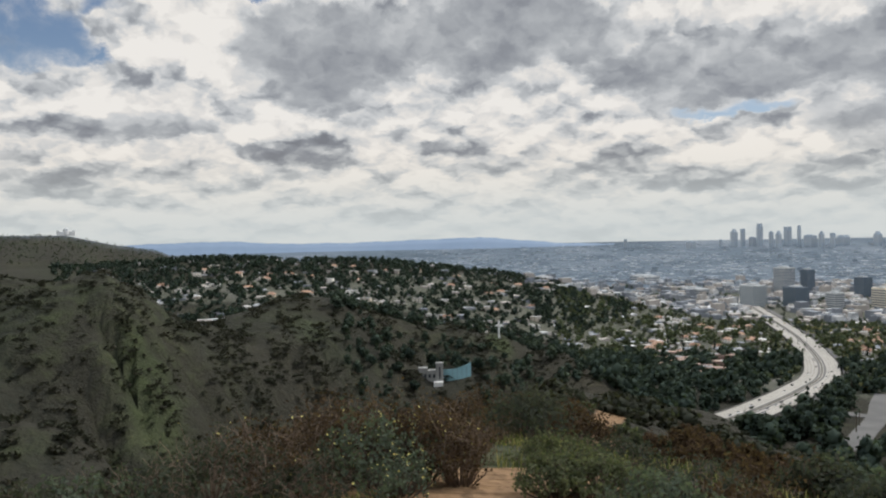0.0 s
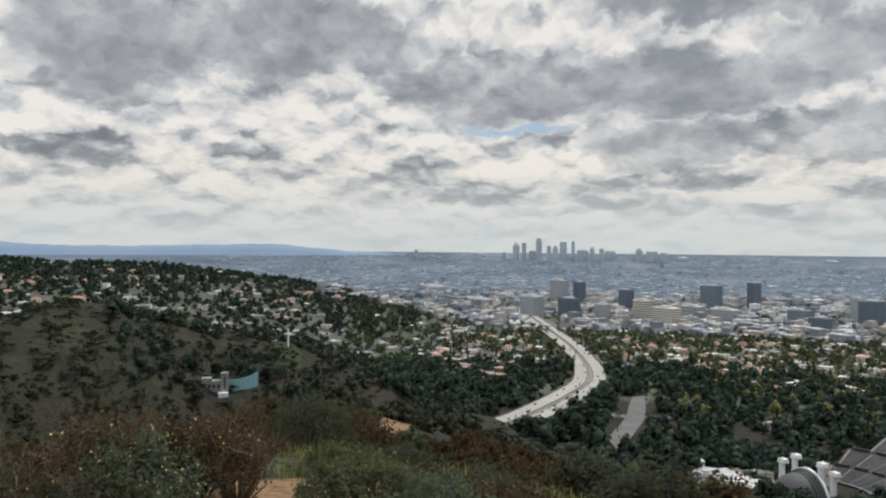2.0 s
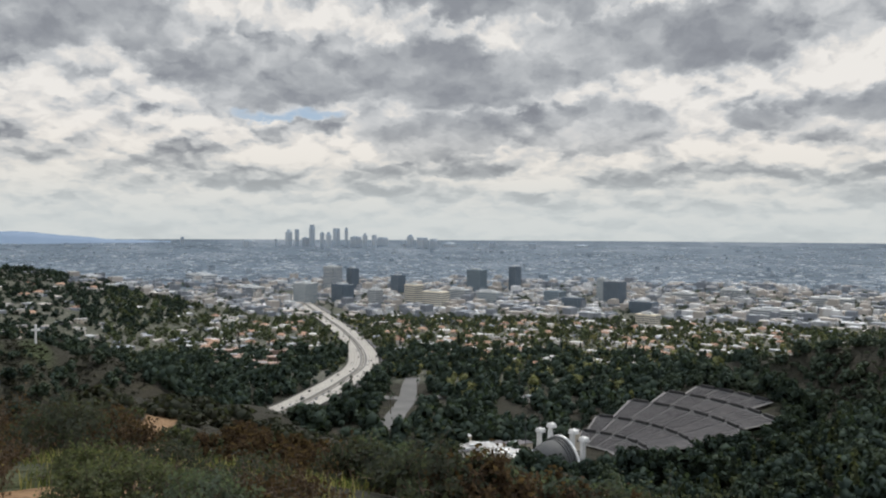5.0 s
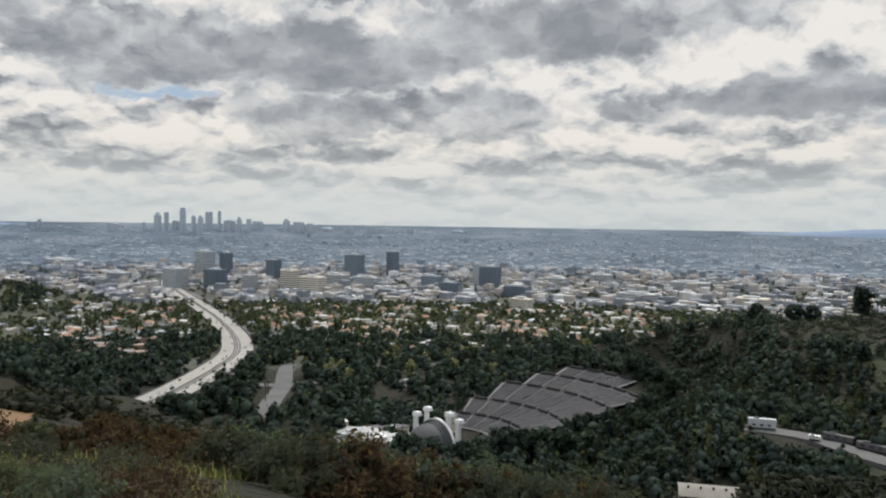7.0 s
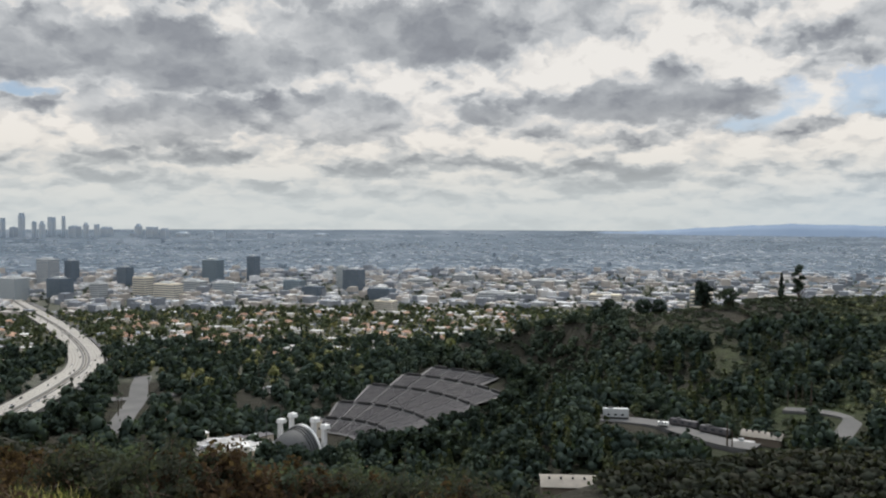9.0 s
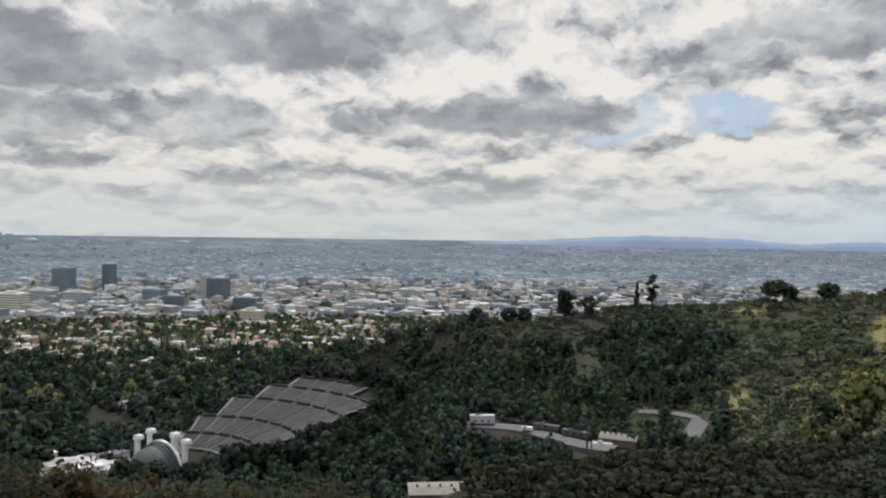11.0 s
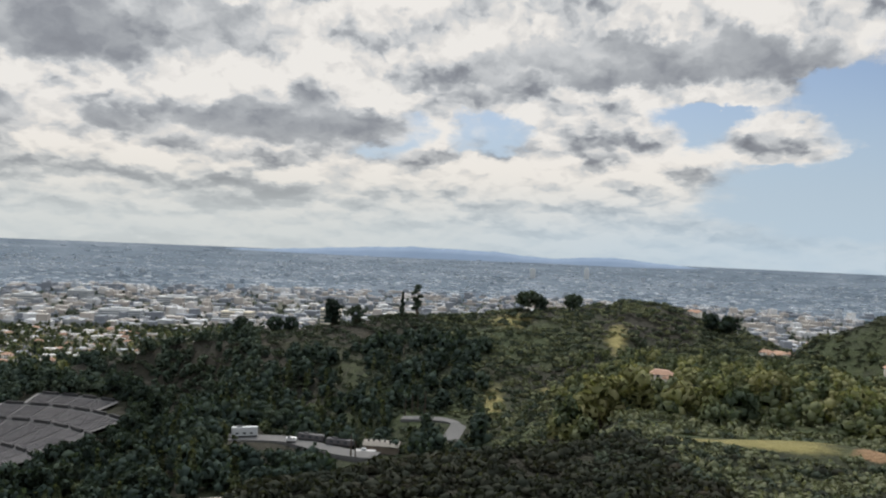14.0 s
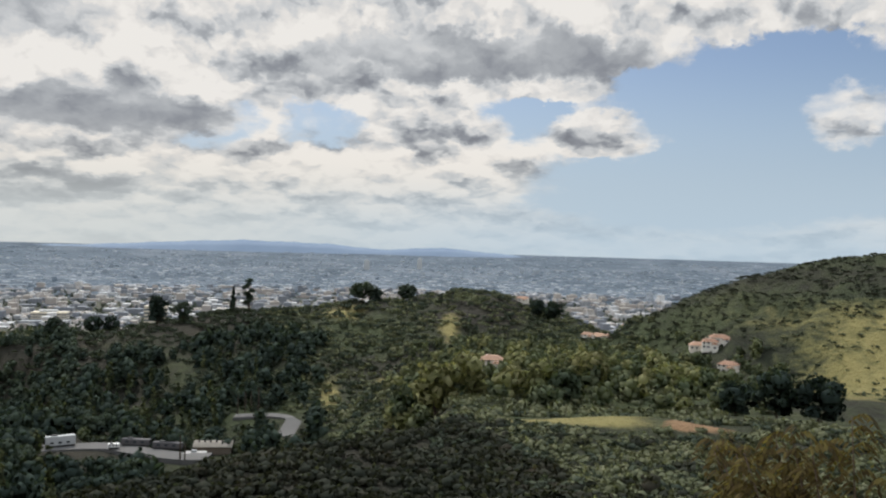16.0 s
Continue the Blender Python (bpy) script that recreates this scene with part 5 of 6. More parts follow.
def build_bowl():
    top = thing("amphitheatre", Matrix.Identity(4), "open-air amphitheatre with grey benches in fanned tiers", "amphitheatre")
    tiers = [(42, 62, 6, -34, 37), (65, 92, 7, -31, 37), (95, 130, 7, -23, 36), (133, 158, 6, -15, 28), (161, 180, 4, -9, 14)]
    for k, (r0, r1, n, a0, a1) in enumerate(tiers):
        w = (a1 - a0) / n
        for j in range(n):
            lo, hi = a0 + j * w + 52.0 / r1, a0 + (j + 1) * w - 52.0 / r1
            bm = bmesh.new()
            rows = int((r1 - r0) / 1.5)
            cols = [lo + (hi - lo) * q / 3 for q in range(4)]
            prev = None
            for i in range(rows):
                ra, rb = r0 + 1.5 * i, r0 + 1.5 * (i + 1)
                za = float(seat_height(ra)) + 0.5
                zb = za + 0.2 * 0.5
                strips = []
                for R, z in ((ra, za - 0.25), (ra, za), (ra + 0.75, za), (ra + 0.75, za - 0.3), (rb, za - 0.3)):
                    strips.append([bm.verts.new(bowl_point(R, a, z)) for a in cols])
                if prev:
                    strips.insert(0, prev)
                for s, u in zip(strips, strips[1:]):
                    for q in range(3):
                        bm.faces.new((s[q], s[q + 1], u[q + 1], u[q]))
                prev = strips[-1]
            part("bench_section", bm, M["bench"], top)
        # low wall and walkway behind each tier; dark blocks stand for its shaded openings
        bm = bmesh.new()
        cols = [a0 + (a1 - a0) * q / 24 for q in range(25)]
        z1 = float(seat_height(r1))
        s = [[bm.verts.new(bowl_point(R, a, z)) for a in cols] for R, z in ((r1 - 0.2, z1 - 1), (r1 + 0.1, z1 + 0.1), (r1 + 1.8, z1 + 0.1), (r1 + 2.0, z1 + 0.95), (r1 + 2.4, z1 + 0.95), (r1 + 2.5, z1 - 1))]
        for p, q in zip(s, s[1:]):
            for i in range(24):
                bm.faces.new((p[i], p[i + 1], q[i + 1], q[i]))
        part("walkway", bm, M["grey"], top)
        for j in range(n):
            ac = a0 + (j + 0.5) * w
            x, y, z = bowl_point(r1 + 1.2, ac, z1)
            bm = block(-w * 0.36 * r1 * 0.01745, -0.9, 0.0, w * 0.36 * r1 * 0.01745, 0.9, 2.3, bevel=0.1)
            ob = part("dark_opening", bm, M["dark"], top)
            ob.matrix_basis = Matrix.Translation((x, y, z)) @ Matrix.Rotation(-radians(88 + ac), 4, "Z")
    # concrete bed under the benches
    for r0, r1, n, a0, a1 in tiers:
        bm = bmesh.new()
        cols = [a0 - 0.8 + (a1 - a0 + 1.6) * q / 12 for q in range(13)]
        s = [[bm.verts.new(bowl_point(r0 - 2 + (r1 - r0 + 4) * i / 4, a, float(seat_height(r0 - 2 + (r1 - r0 + 4) * i / 4)) - 0.25)) for a in cols] for i in range(5)]
        for p, q in zip(s, s[1:]):
            for i in range(12):
                bm.faces.new((p[i], p[i + 1], q[i + 1], q[i]))
        part("aisle_floor", bm, M["aisle"], top, "grey concrete aisles")


def build_shell():
    m = Matrix.Translation((STAGE[0] - 14, STAGE[1] - 10, Z0 - 163)) @ Matrix.Rotation(radians(-88), 4, "Z") @ Matrix.Scale(1.15, 4)
    t = thing("stage_shell", m, "grey domed stage shell with a white arch front", "stage")
    # rings of the half dome, its mouth towards the seats (+y)
    bm = bmesh.new()
    rings = []
    for k in range(9):
        y = -16 + 2.0 * k
        R = 15.2 * math.sqrt(max(0.02, 1 - ((k - 8) / 8.6) ** 2))
        rings.append([bm.verts.new((R * math.cos(math.pi * i / 20), y, max(0.0, R * 1.12 * math.sin(math.pi * i / 20)))) for i in range(21)])
    for p, q in zip(rings, rings[1:]):
        for i in range(20):
            bm.faces.new((p[i], p[i + 1], q[i + 1], q[i]))
    bm.faces.new(rings[0])
    part("dome", bm, M["grey"], t)
    for k in range(4):
        bm = bmesh.new()
        R0, R1, y0, y1 = 14.8 + 0.6 * k, 15.9 + 0.6 * k, 0.0 + 1.5 * k, 1.52 + 1.5 * k
        pr = [[bm.verts.new((R * math.cos(math.pi * i / 24), y, R * 1.1 * math.sin(math.pi * i / 24))) for i in range(25)] for R, y in ((R0, y0), (R1, y0), (R1, y1), (R0, y1))]
        for a, b in zip(pr, pr[1:] + pr[:1]):
            for i in range(24):
                bm.faces.new((a[i], a[i + 1], b[i + 1], b[i]))
        part("arch_ring", bm, M["white"] if k == 3 else M["grey"], t)
    for x, y, h in ((-19, 4, 20), (-12, 7, 24), (6, 9, 23.5), (15, 9, 21)):
        bm = bmesh.new()
        box(bm, x - 1.5, y - 1.5, 0, x + 1.5, y + 1.5, h, taper=0.25)
        box(bm, x - 2.6, y - 1.6, h - 2.6, x + 2.6, y + 3.4, h, taper=0.5)
        bmesh.ops.bevel(bm, geom=bm.edges[:], offset=0.3, segments=1, affect="EDGES")
        part("light_tower", bm, M["white"], t)
    for x, y in ((-30, 2), (-26, 10)):
        bm = bmesh.new()
        tube(bm, (x, y, 0), (x, y, 27), 0.3, 0.14)
        mast = part("mast", bm, M["grey"], t)


def flat_building(b, r, w, d, h, turn, roofmat, label, wallmat=None, name="building", z=None):
    x, y, _ = polar(b, r)
    zz = ground_z(b, r) if z is None else z + Z0
    t = thing(name, Matrix.Translation((x, y, zz)) @ Matrix.Rotation(radians(-b + turn), 4, "Z"), label, "building")
    wm = wallmat or M["stucco"]
    part("wall", block(-w / 2, -d / 2, -3, w / 2, d / 2, h), wm, t)
    part("roof", block(-w / 2 - 0.4, -d / 2 - 0.4, h, w / 2 + 0.4, d / 2 + 0.4, h + 0.5, bevel=0.12), roofmat, t)
    part("roof_unit", block(-w * 0.2, -d * 0.2, h + 0.5, 0.05 * w, d * 0.1, h + 1.7, bevel=0.1), M["tower_grey"], t)
    n = max(2, int(w / 5))
    win = None
    for i in range(n):
        mm = Matrix.Translation((-w / 2 + (i + 0.5) * w / n, -d / 2 - 0.04, h * 0.45))
        if win is None:
            win = part("window", block(-0.8, 0, 0, 0.8, 0.12, min(1.6, h * 0.4)), M["window"], t)
            win.matrix_basis = mm
        else:
            linked("window", win.data, t, mm)
    return t


def build_backstage():
    W, F, G = M["flat_roof"], M["flat_roof"], M["bench"]
    rows = [(31.6, 585, 20, 16, 5, 20, W, "white-roofed pavilion among trees behind the stage"), (33.6, 560, 26, 12, 5, -15, F, "long pale flat-roofed stage building"),
            (35.2, 556, 22, 14, 6, 10, F, "pale flat-roofed dressing room block"), (36.6, 552, 18, 12, 6, -5, F, "pale flat-roofed workshop beside the shell"),
            (34.6, 538, 16, 9, 4, 5, W, "white low service building behind the stage"), (36.4, 534, 9, 7, 5, 0, W, "small white service hut behind the stage"),
            (32.6, 535, 14, 8, 4, 15, G, "grey low service building behind the stage"), (35.9, 590, 24, 10, 7, 30, G, "grey stage wing beside the shell"),
            (33.0, 545, 18, 10, 5, 12, F, "pale flat-roofed rehearsal block behind the stage"), (37.4, 566, 16, 10, 7, -12, G, "grey flat-roofed wing beside the shell"), (34.2, 580, 20, 10, 5, 24, G, "grey flat-roofed store behind the stage"), (35.6, 545, 14, 8, 4, -4, W, "white flat-roofed office behind the stage"),
            (30.4, 640, 24, 10, 5, 8, M["tile_roof"], "brown-roofed ticket building by the junction road"), (37.0, 760, 26, 10, 5, 25, G, "grey-roofed picnic pavilion among trees"),
            (40.1, 606, 7, 7, 14, 10, G, "square grey tower beside the seating")]
    for b, r, w, d, h, turn, mat, label in rows:
        flat_building(b, r, w, d, h, turn, mat, label)


def build_shed(b, r, w, d, h, turn, label, z=None):
    """A long shed with a shallow curved roof and roof vents."""
    x, y, _ = polar(b, r)
    zz = ground_z(b, r) if z is None else z + Z0
    t = thing("shed", Matrix.Translation((x, y, zz)) @ Matrix.Rotation(radians(-b + turn), 4, "Z"), label, "shed")
    part("wall", block(-w / 2, -d / 2, -2, w / 2, d / 2, h), M["tan_wall"], t)
    bm = bmesh.new()
    s = [[bm.verts.new((sx * (w / 2 + 0.5), -d / 2 - 0.5 + (d + 1) * i / 10, h + 0.15 + 1.8 * math.sin(math.pi * i / 10) + e)) for i in range(11)] for sx, e in ((-1, 0), (1, 0), (1, -0.25), (-1, -0.25))]
    for p, q in zip(s, s[1:] + s[:1]):
        for i in range(10):
            bm.faces.new((p[i], p[i + 1], q[i + 1], q[i]))
    part("roof", bm, M["tan_roof"], t, "tan curved metal roof")
    for i in range(6):
        part("roof_vent", block(-w / 2 + (i + 0.6) * w / 6.4, -d * 0.2, h + 1.0, -w / 2 + (i + 0.6) * w / 6.4 + 0.7, -d * 0.2 + 0.7, h + 2.4, bevel=0.08), M["dark"], t)


def build_trailer(b, r, w, turn, label, mat="white", h=3.4):
    x, y, _ = polar(b, r)
    t = thing("trailer", Matrix.Translation((x, y, float(land(b, r, False)) + Z0 + 0.8)) @ Matrix.Rotation(radians(-b + turn), 4, "Z"), label, "trailer")
    part("body", block(-w / 2, -1.5, 0.8, w / 2, 1.5, h, bevel=0.15), M[mat], t)
    part("skirt", block(-w / 2 + 0.4, -1.3, 0.0, w / 2 - 0.4, 1.3, 0.8), M["dark"], t)
    part("roof_unit", block(-w * 0.3, -0.7, h, -w * 0.1, 0.7, h + 0.6, bevel=0.08), M["grey"], t)
    for i in range(3):
        part("window", block(-w * 0.35 + i * w * 0.27, -1.56, 1.7, -w * 0.35 + i * w * 0.27 + w * 0.12, -1.45, 2.6), M["window"], t)


build_bowl()
build_shell()
build_backstage()
build_shed(58.75, 285, 26, 13, 2.8, 6, "long tan shed with curved pale roof and vents")
build_shed(55.9, 266, 14, 9, 2.2, 6, "small tan shed with curved pale roof")
build_trailer(61.3, 424, 13, 6, "white two-level equipment trailer on the canyon road", "tower_grey", 5.2)
build_trailer(65.9, 412, 14, -24, "long grey box trailer parked on the canyon road", "bench")
build_trailer(67.9, 398, 14, -24, "long grey box trailer parked end to end", "bench")
build_trailer(64.5, 408, 5, -6, "small white van parked on the canyon road", "white", 2.4)
build_shed(70.9, 393, 17, 9, 3.6, -10, "pale roofed open shed with red end", None)
flat_building(69.7, 385, 9, 4, 2.2, -8, M["flat_roof"], "low red-walled store under a pale roof", M["red"])


# ---------------------------------------------------------------- landmarks on the hills
def build_cross():
    b, r = 3.84, 618
    x, y, _ = polar(b, r)
    t = thing("hill_cross", Matrix.Translation((x, y, ground_z(b, r) - 0.3)) @ Matrix.Rotation(radians(-b + 35), 4, "Z"), "tall white cross standing on a green hilltop", "cross")
    part("post", block(-0.65, -0.4, 0, 0.65, 0.4, 14.5, bevel=0.05), M["white"], t)
    part("crossbar", block(-3.2, -0.4, 10.4, 3.2, 0.4, 11.6, bevel=0.05), M["white"], t)
    part("plinth", block(-1.2, -1.2, -0.5, 1.2, 1.2, 0.5, bevel=0.08), M["concrete"], t)


def build_screen_house():
    b, r = -0.42, 520
    x, y, _ = polar(b, r)
    t = thing("theatre_building", Matrix.Translation((x, y, ground_z(b, r))) @ Matrix.Rotation(radians(-b), 4, "Z"), "grey concrete building with a curved teal screen wall", "building")
    bm = bmesh.new()
    s = []

    def wall(i):
        k = i / 12
        return 2.2 + 18.0 * k, 3.0 - 5.0 * math.sin(math.pi * k) * 0.6 - 3.0 * k, -1.0 + 3.6 * k, 7.0 + 0.6 * k + 4.2 * k * k

    for o in (0.0, 0.5):
        for top in (0, 1):
            s.append([bm.verts.new((wall(i)[0], wall(i)[1] + o, wall(i)[3 if top else 2])) for i in range(13)])
    for p, q in ((0, 1), (1, 3), (3, 2)):
        for i in range(12):
            bm.faces.new((s[p][i], s[p][i + 1], s[q][i + 1], s[q][i]))
    part("screen_wall", bm, M["teal"], t, "curved teal panel wall")
    for i in range(0, 13, 2):
        px, py, lo, hi = wall(i)
        part("panel_rib", block(px - 0.1, py - 0.22, lo, px + 0.1, py - 0.02, hi - 0.1), M["glass_blue"], t)
    part("tower", block(-2.6, -2.5, -4, 2.2, 2.5, 12, bevel=0.2), M["raw_concrete"], t)
    part("tower_slot", block(-0.5, -2.62, 2.0, 0.4, -2.4, 9.5), M["window"], t)
    part("wing", block(-8, -1, -4, -2.6, 5, 7.0, bevel=0.2), M["raw_concrete"], t)
    part("wing", block(-14, 0, -4, -8, 6, 8.6, bevel=0.2), M["raw_concrete"], t)
    part("wing", block(-30, 3, -3, -19, 9, 5.0, bevel=0.2), M["flat_roof"], t)
    part("terrace", block(-4, -7, -6, 2, -2.6, 0.4, bevel=0.15), M["flat_roof"], t)
    part("terrace", block(4, -6, -6, 10, -1.5, -1.2, bevel=0.15), M["raw_concrete"], t)
    for i in range(6):
        part("stair_flight", block(3 + 2.4 * i, -10 - 1.6 * i, -9 - 1.1 * i, 6.2 + 2.4 * i, -6.5 - 1.6 * i, -5.0 - 1.1 * i, bevel=0.1), M["concrete"], t)
    for i in range(4):
        part("window", block(-13 + 2.8 * i, -1.08 if i > 1 else -0.08, 2.4, -11.4 + 2.8 * i, -0.95 if i > 1 else 0.05, 4.6), M["window"], t)


def build_observatory():
    b, r = -25.05, 2890
    x, y, _ = polar(b, r)
    t = thing("observatory", Matrix.Translation((x, y, ground_z(b, r) + 3)) @ Matrix.Rotation(radians(-b), 4, "Z"), "white domed observatory far off on a green ridge", "building")
    part("main_block", block(-26, -6, -4, 26, 6, 9, bevel=0.4), M["white"], t)
    for x0, R, h in ((0, 9.5, 12), (-23, 5.5, 9), (23, 5.5, 9)):
        bm = bmesh.new()
        tube(bm, (x0, 0, -2), (x0, 0, h), R, R, 16)
        drum = part("drum", bm, M["white"], t)
        bm = bmesh.new()
        bmesh.ops.create_uvsphere(bm, u_segments=16, v_segments=8, radius=R, matrix=Matrix.Translation((x0, 0, h)))
        part("dome", bm, M["tower_grey"], drum)


def make_house(seed, w, d, h, roof):
    rng = random.Random(seed)
    t = thing("house", Matrix.Identity(4), "", "house", "houses at the foot of the hills")
    bm = bmesh.new()
    box(bm, -w / 2, -d / 2, -3, w / 2, d / 2, h)
    box(bm, w * 0.1, -d / 2 - 3.5, -3, w * 0.42, -d / 2, h * 0.7)
    part("wall", bm, M["stucco"], t)
    bm = bmesh.new()
    if roof == "hip":
        box(bm, -w / 2 - 0.6, -d / 2 - 0.6, h, w / 2 + 0.6, d / 2 + 0.6, h + 2.4, taper=d * 0.36)
        box(bm, w * 0.06, -d / 2 - 4.0, h * 0.7, w * 0.46, -d / 2 + 0.1, h * 0.7 + 1.4, taper=1.3)
    else:
        box(bm, -w / 2 - 0.3, -d / 2 - 0.3, h, w / 2 + 0.3, d / 2 + 0.3, h + 0.6)
        box(bm, w * 0.08, -d / 2 - 3.8, h * 0.7, w * 0.44, -d / 2 + 0.1, h * 0.7 + 0.5)
    part("roof", bm, M["tile_roof"] if roof == "hip" else M["flat_roof"], t)
    win = part("window", block(-0.9, -0.08, 0, 0.9, 0.08, 1.4), M["window"], t)
    xs = [(-w * 0.38, 1.0), (-w * 0.14, 1.0), (w * 0.26, 0.9)] + ([(-w * 0.38, 4.2), (-w * 0.12, 4.2), (w * 0.2, 4.2)] if h > 5 else [])
    for i, (x, z) in enumerate(xs):
        mm = Matrix.Translation((x, -d / 2 - (3.5 if x > w * 0.1 and z < 3 else 0), z))
        if i == 0:
            win.matrix_basis = mm
        else:
            linked("window", win.data, t, mm)
    part("chimney", block(-w * 0.3, d * 0.1, h, -w * 0.3 + 0.9, d * 0.1 + 0.9, h + 2.9), M["stucco"], t)
    return t


def build_houses():
    rng = np.random.default_rng(33)
    kinds = [(13, 10, 5.8, "hip", "stucco two-storey house with clay tile hip roof"), (16, 11, 3.6, "hip", "low stucco house with clay tile hip roof"),
             (18, 12, 6.4, "flat", "pale flat-roofed two-storey apartment house"), (14, 12, 4.0, "flat", "white flat-roofed bungalow among trees")]
    protos = []
    for i, (w, d, h, roof, label) in enumerate(kinds):
        protos.append((make_house(i, w, d, h, roof), label))
    used = [False] * 4
    spots_b = list(zip(*[q.tolist() for q in spots(230, 14, 56, 1020, 1650, lambda b, r: ~near_freeway(b, r, 60) & (land(b, r, False) < -150), rng)]))
    spots_b += list(zip(*[q.tolist() for q in spots(60, -20, 8, 1050, 1700, lambda b, r: land(b, r, False) > -150, rng)]))
    # single houses in the side valley and on the ridge: bearing, distance
    spots_b += VALLEY_HOUSES
    for n, (b, r) in enumerate(spots_b):
        k = int(rng.integers(0, 4)) if n < 290 else (n % 2)
        x, y, _ = polar(b, r)
        m = Matrix.Translation((x, y, ground_z(b, r) + (0.4 if n < 290 else 0.8))) @ Matrix.Rotation(radians(-b) + float(rng.normal(0, 0.35)), 4, "Z") @ Matrix.Scale(1.0 if n < 290 else 0.7, 4)
        p, label = protos[k]
        if used[k]:
            ob = copy_thing(p, m)
            ob.matrix_basis = m
        else:
            p.matrix_basis, used[k], ob = m, True, p
        tagged(ob, label)


def build_terraces():
    """The pinkish terraced apartments beside the freeway."""
    rows = [(16.2, 1090, 60, 14, 9), (17.6, 1060, 54, 14, 9), (16.6, 1020, 62, 14, 9), (18.2, 1000, 50, 14, 8), (17.2, 965, 46, 13, 7), (18.6, 1120, 50, 16, 10), (15.4, 1150, 50, 14, 9), (19.3, 1060, 40, 14, 8)]
    for i, (b, r, w, d, h) in enumerate(rows):
        flat_building(b, r, w, d, h, -8 + 5 * (i % 3), M["pink_stucco"], "pinkish brown terraced apartment block by the freeway", M["pink_stucco"], "apartment_block")


build_terraces()
build_cross()
build_screen_house()
build_observatory()
build_houses()


# ---------------------------------------------------------------- single trees
def tree(seed, kind, tall, wide, mat, label, leaves=420):
    """A tree of its own: tapered trunk with limbs, and a crown."""
    rng = random.Random(seed)
    t = thing("tree", Matrix.Identity(4), label, "tree")
    bm = bmesh.new()
    base = tall * {"oak": 0.06, "pine": 0.08, "spire": 0.05, "palm": 0.86, "umbrella": 0.3}[kind]
    lean = rng.uniform(-0.04, 0.04) * tall
    r0 = tall * 0.028
    tube(bm, (0, 0, -0.8), (lean, 0, base + tall * 0.12), r0, r0 * 0.66, 7)
    if kind != "palm":
        for i in range(5):
            a = 6.283 * i / 5 + rng.uniform(-0.3, 0.3)
            z = base + tall * rng.uniform(0.0, 0.12)
            tube(bm, (lean, 0, z), (lean + math.cos(a) * wide * 0.34, math.sin(a) * wide * 0.34, z + tall * 0.26), r0 * 0.5, r0 * 0.16, 5)
    part("trunk", bm, M["bark"], t)
    if kind == "palm":
        vs, fs, at = [], [], 0
        gen = np.random.default_rng(seed)
        for i in range(26):
            a, dip = 6.283 * i / 26 * 5, gen.uniform(-0.9, 0.7)
            L = tall * 0.13
            for k in range(5):
                s0, s1 = k / 5 * L, (k + 1) / 5 * L
                z0, z1 = [tall + s * dip - (s / L) ** 2 * L * 0.55 for s in (s0, s1)]
                wv = 0.35 * (1 - k / 5.5)
                for s, z in ((s0, z0), (s1, z1)):
                    vs += [(s * math.cos(a) - wv * math.sin(a), s * math.sin(a) + wv * math.cos(a), z), (s * math.cos(a) + wv * math.sin(a), s * math.sin(a) - wv * math.cos(a), z - 0.05)]
                fs += [(at, at + 1, at + 3), (at, at + 3, at + 2)]
                at += 4
        v, f, nrm = np.array(vs), np.array(fs), None
    else:
        shape = "spire" if kind == "spire" else "round"
        if kind == "umbrella":
            wide, tall = wide * 1.25, base + (tall - base) * 0.8
        v, f, nrm = crown(seed, {"oak": 15, "pine": 8, "spire": 7, "umbrella": 13}[kind], base, wide / 2, tall - base, leaves, wide * 0.042, 1, shape)
    ob = new("crown", mesh_from("crown", v, f, [mat], None, nrm is not None, nrm))
    ob.parent = t
    return t


def stand(proto, b, r, turn=0.0, scale=1.0, first=False, sink=0.2):
    x, y, _ = polar(b, r)
    m = Matrix.Translation((x, y, ground_z(b, r) - sink)) @ Matrix.Rotation(turn, 4, "Z") @ Matrix.Scale(scale, 4)
    if first:
        proto.matrix_basis = m
        return proto
    made = copy_thing(proto, m)
    made.matrix_basis = m
    return made


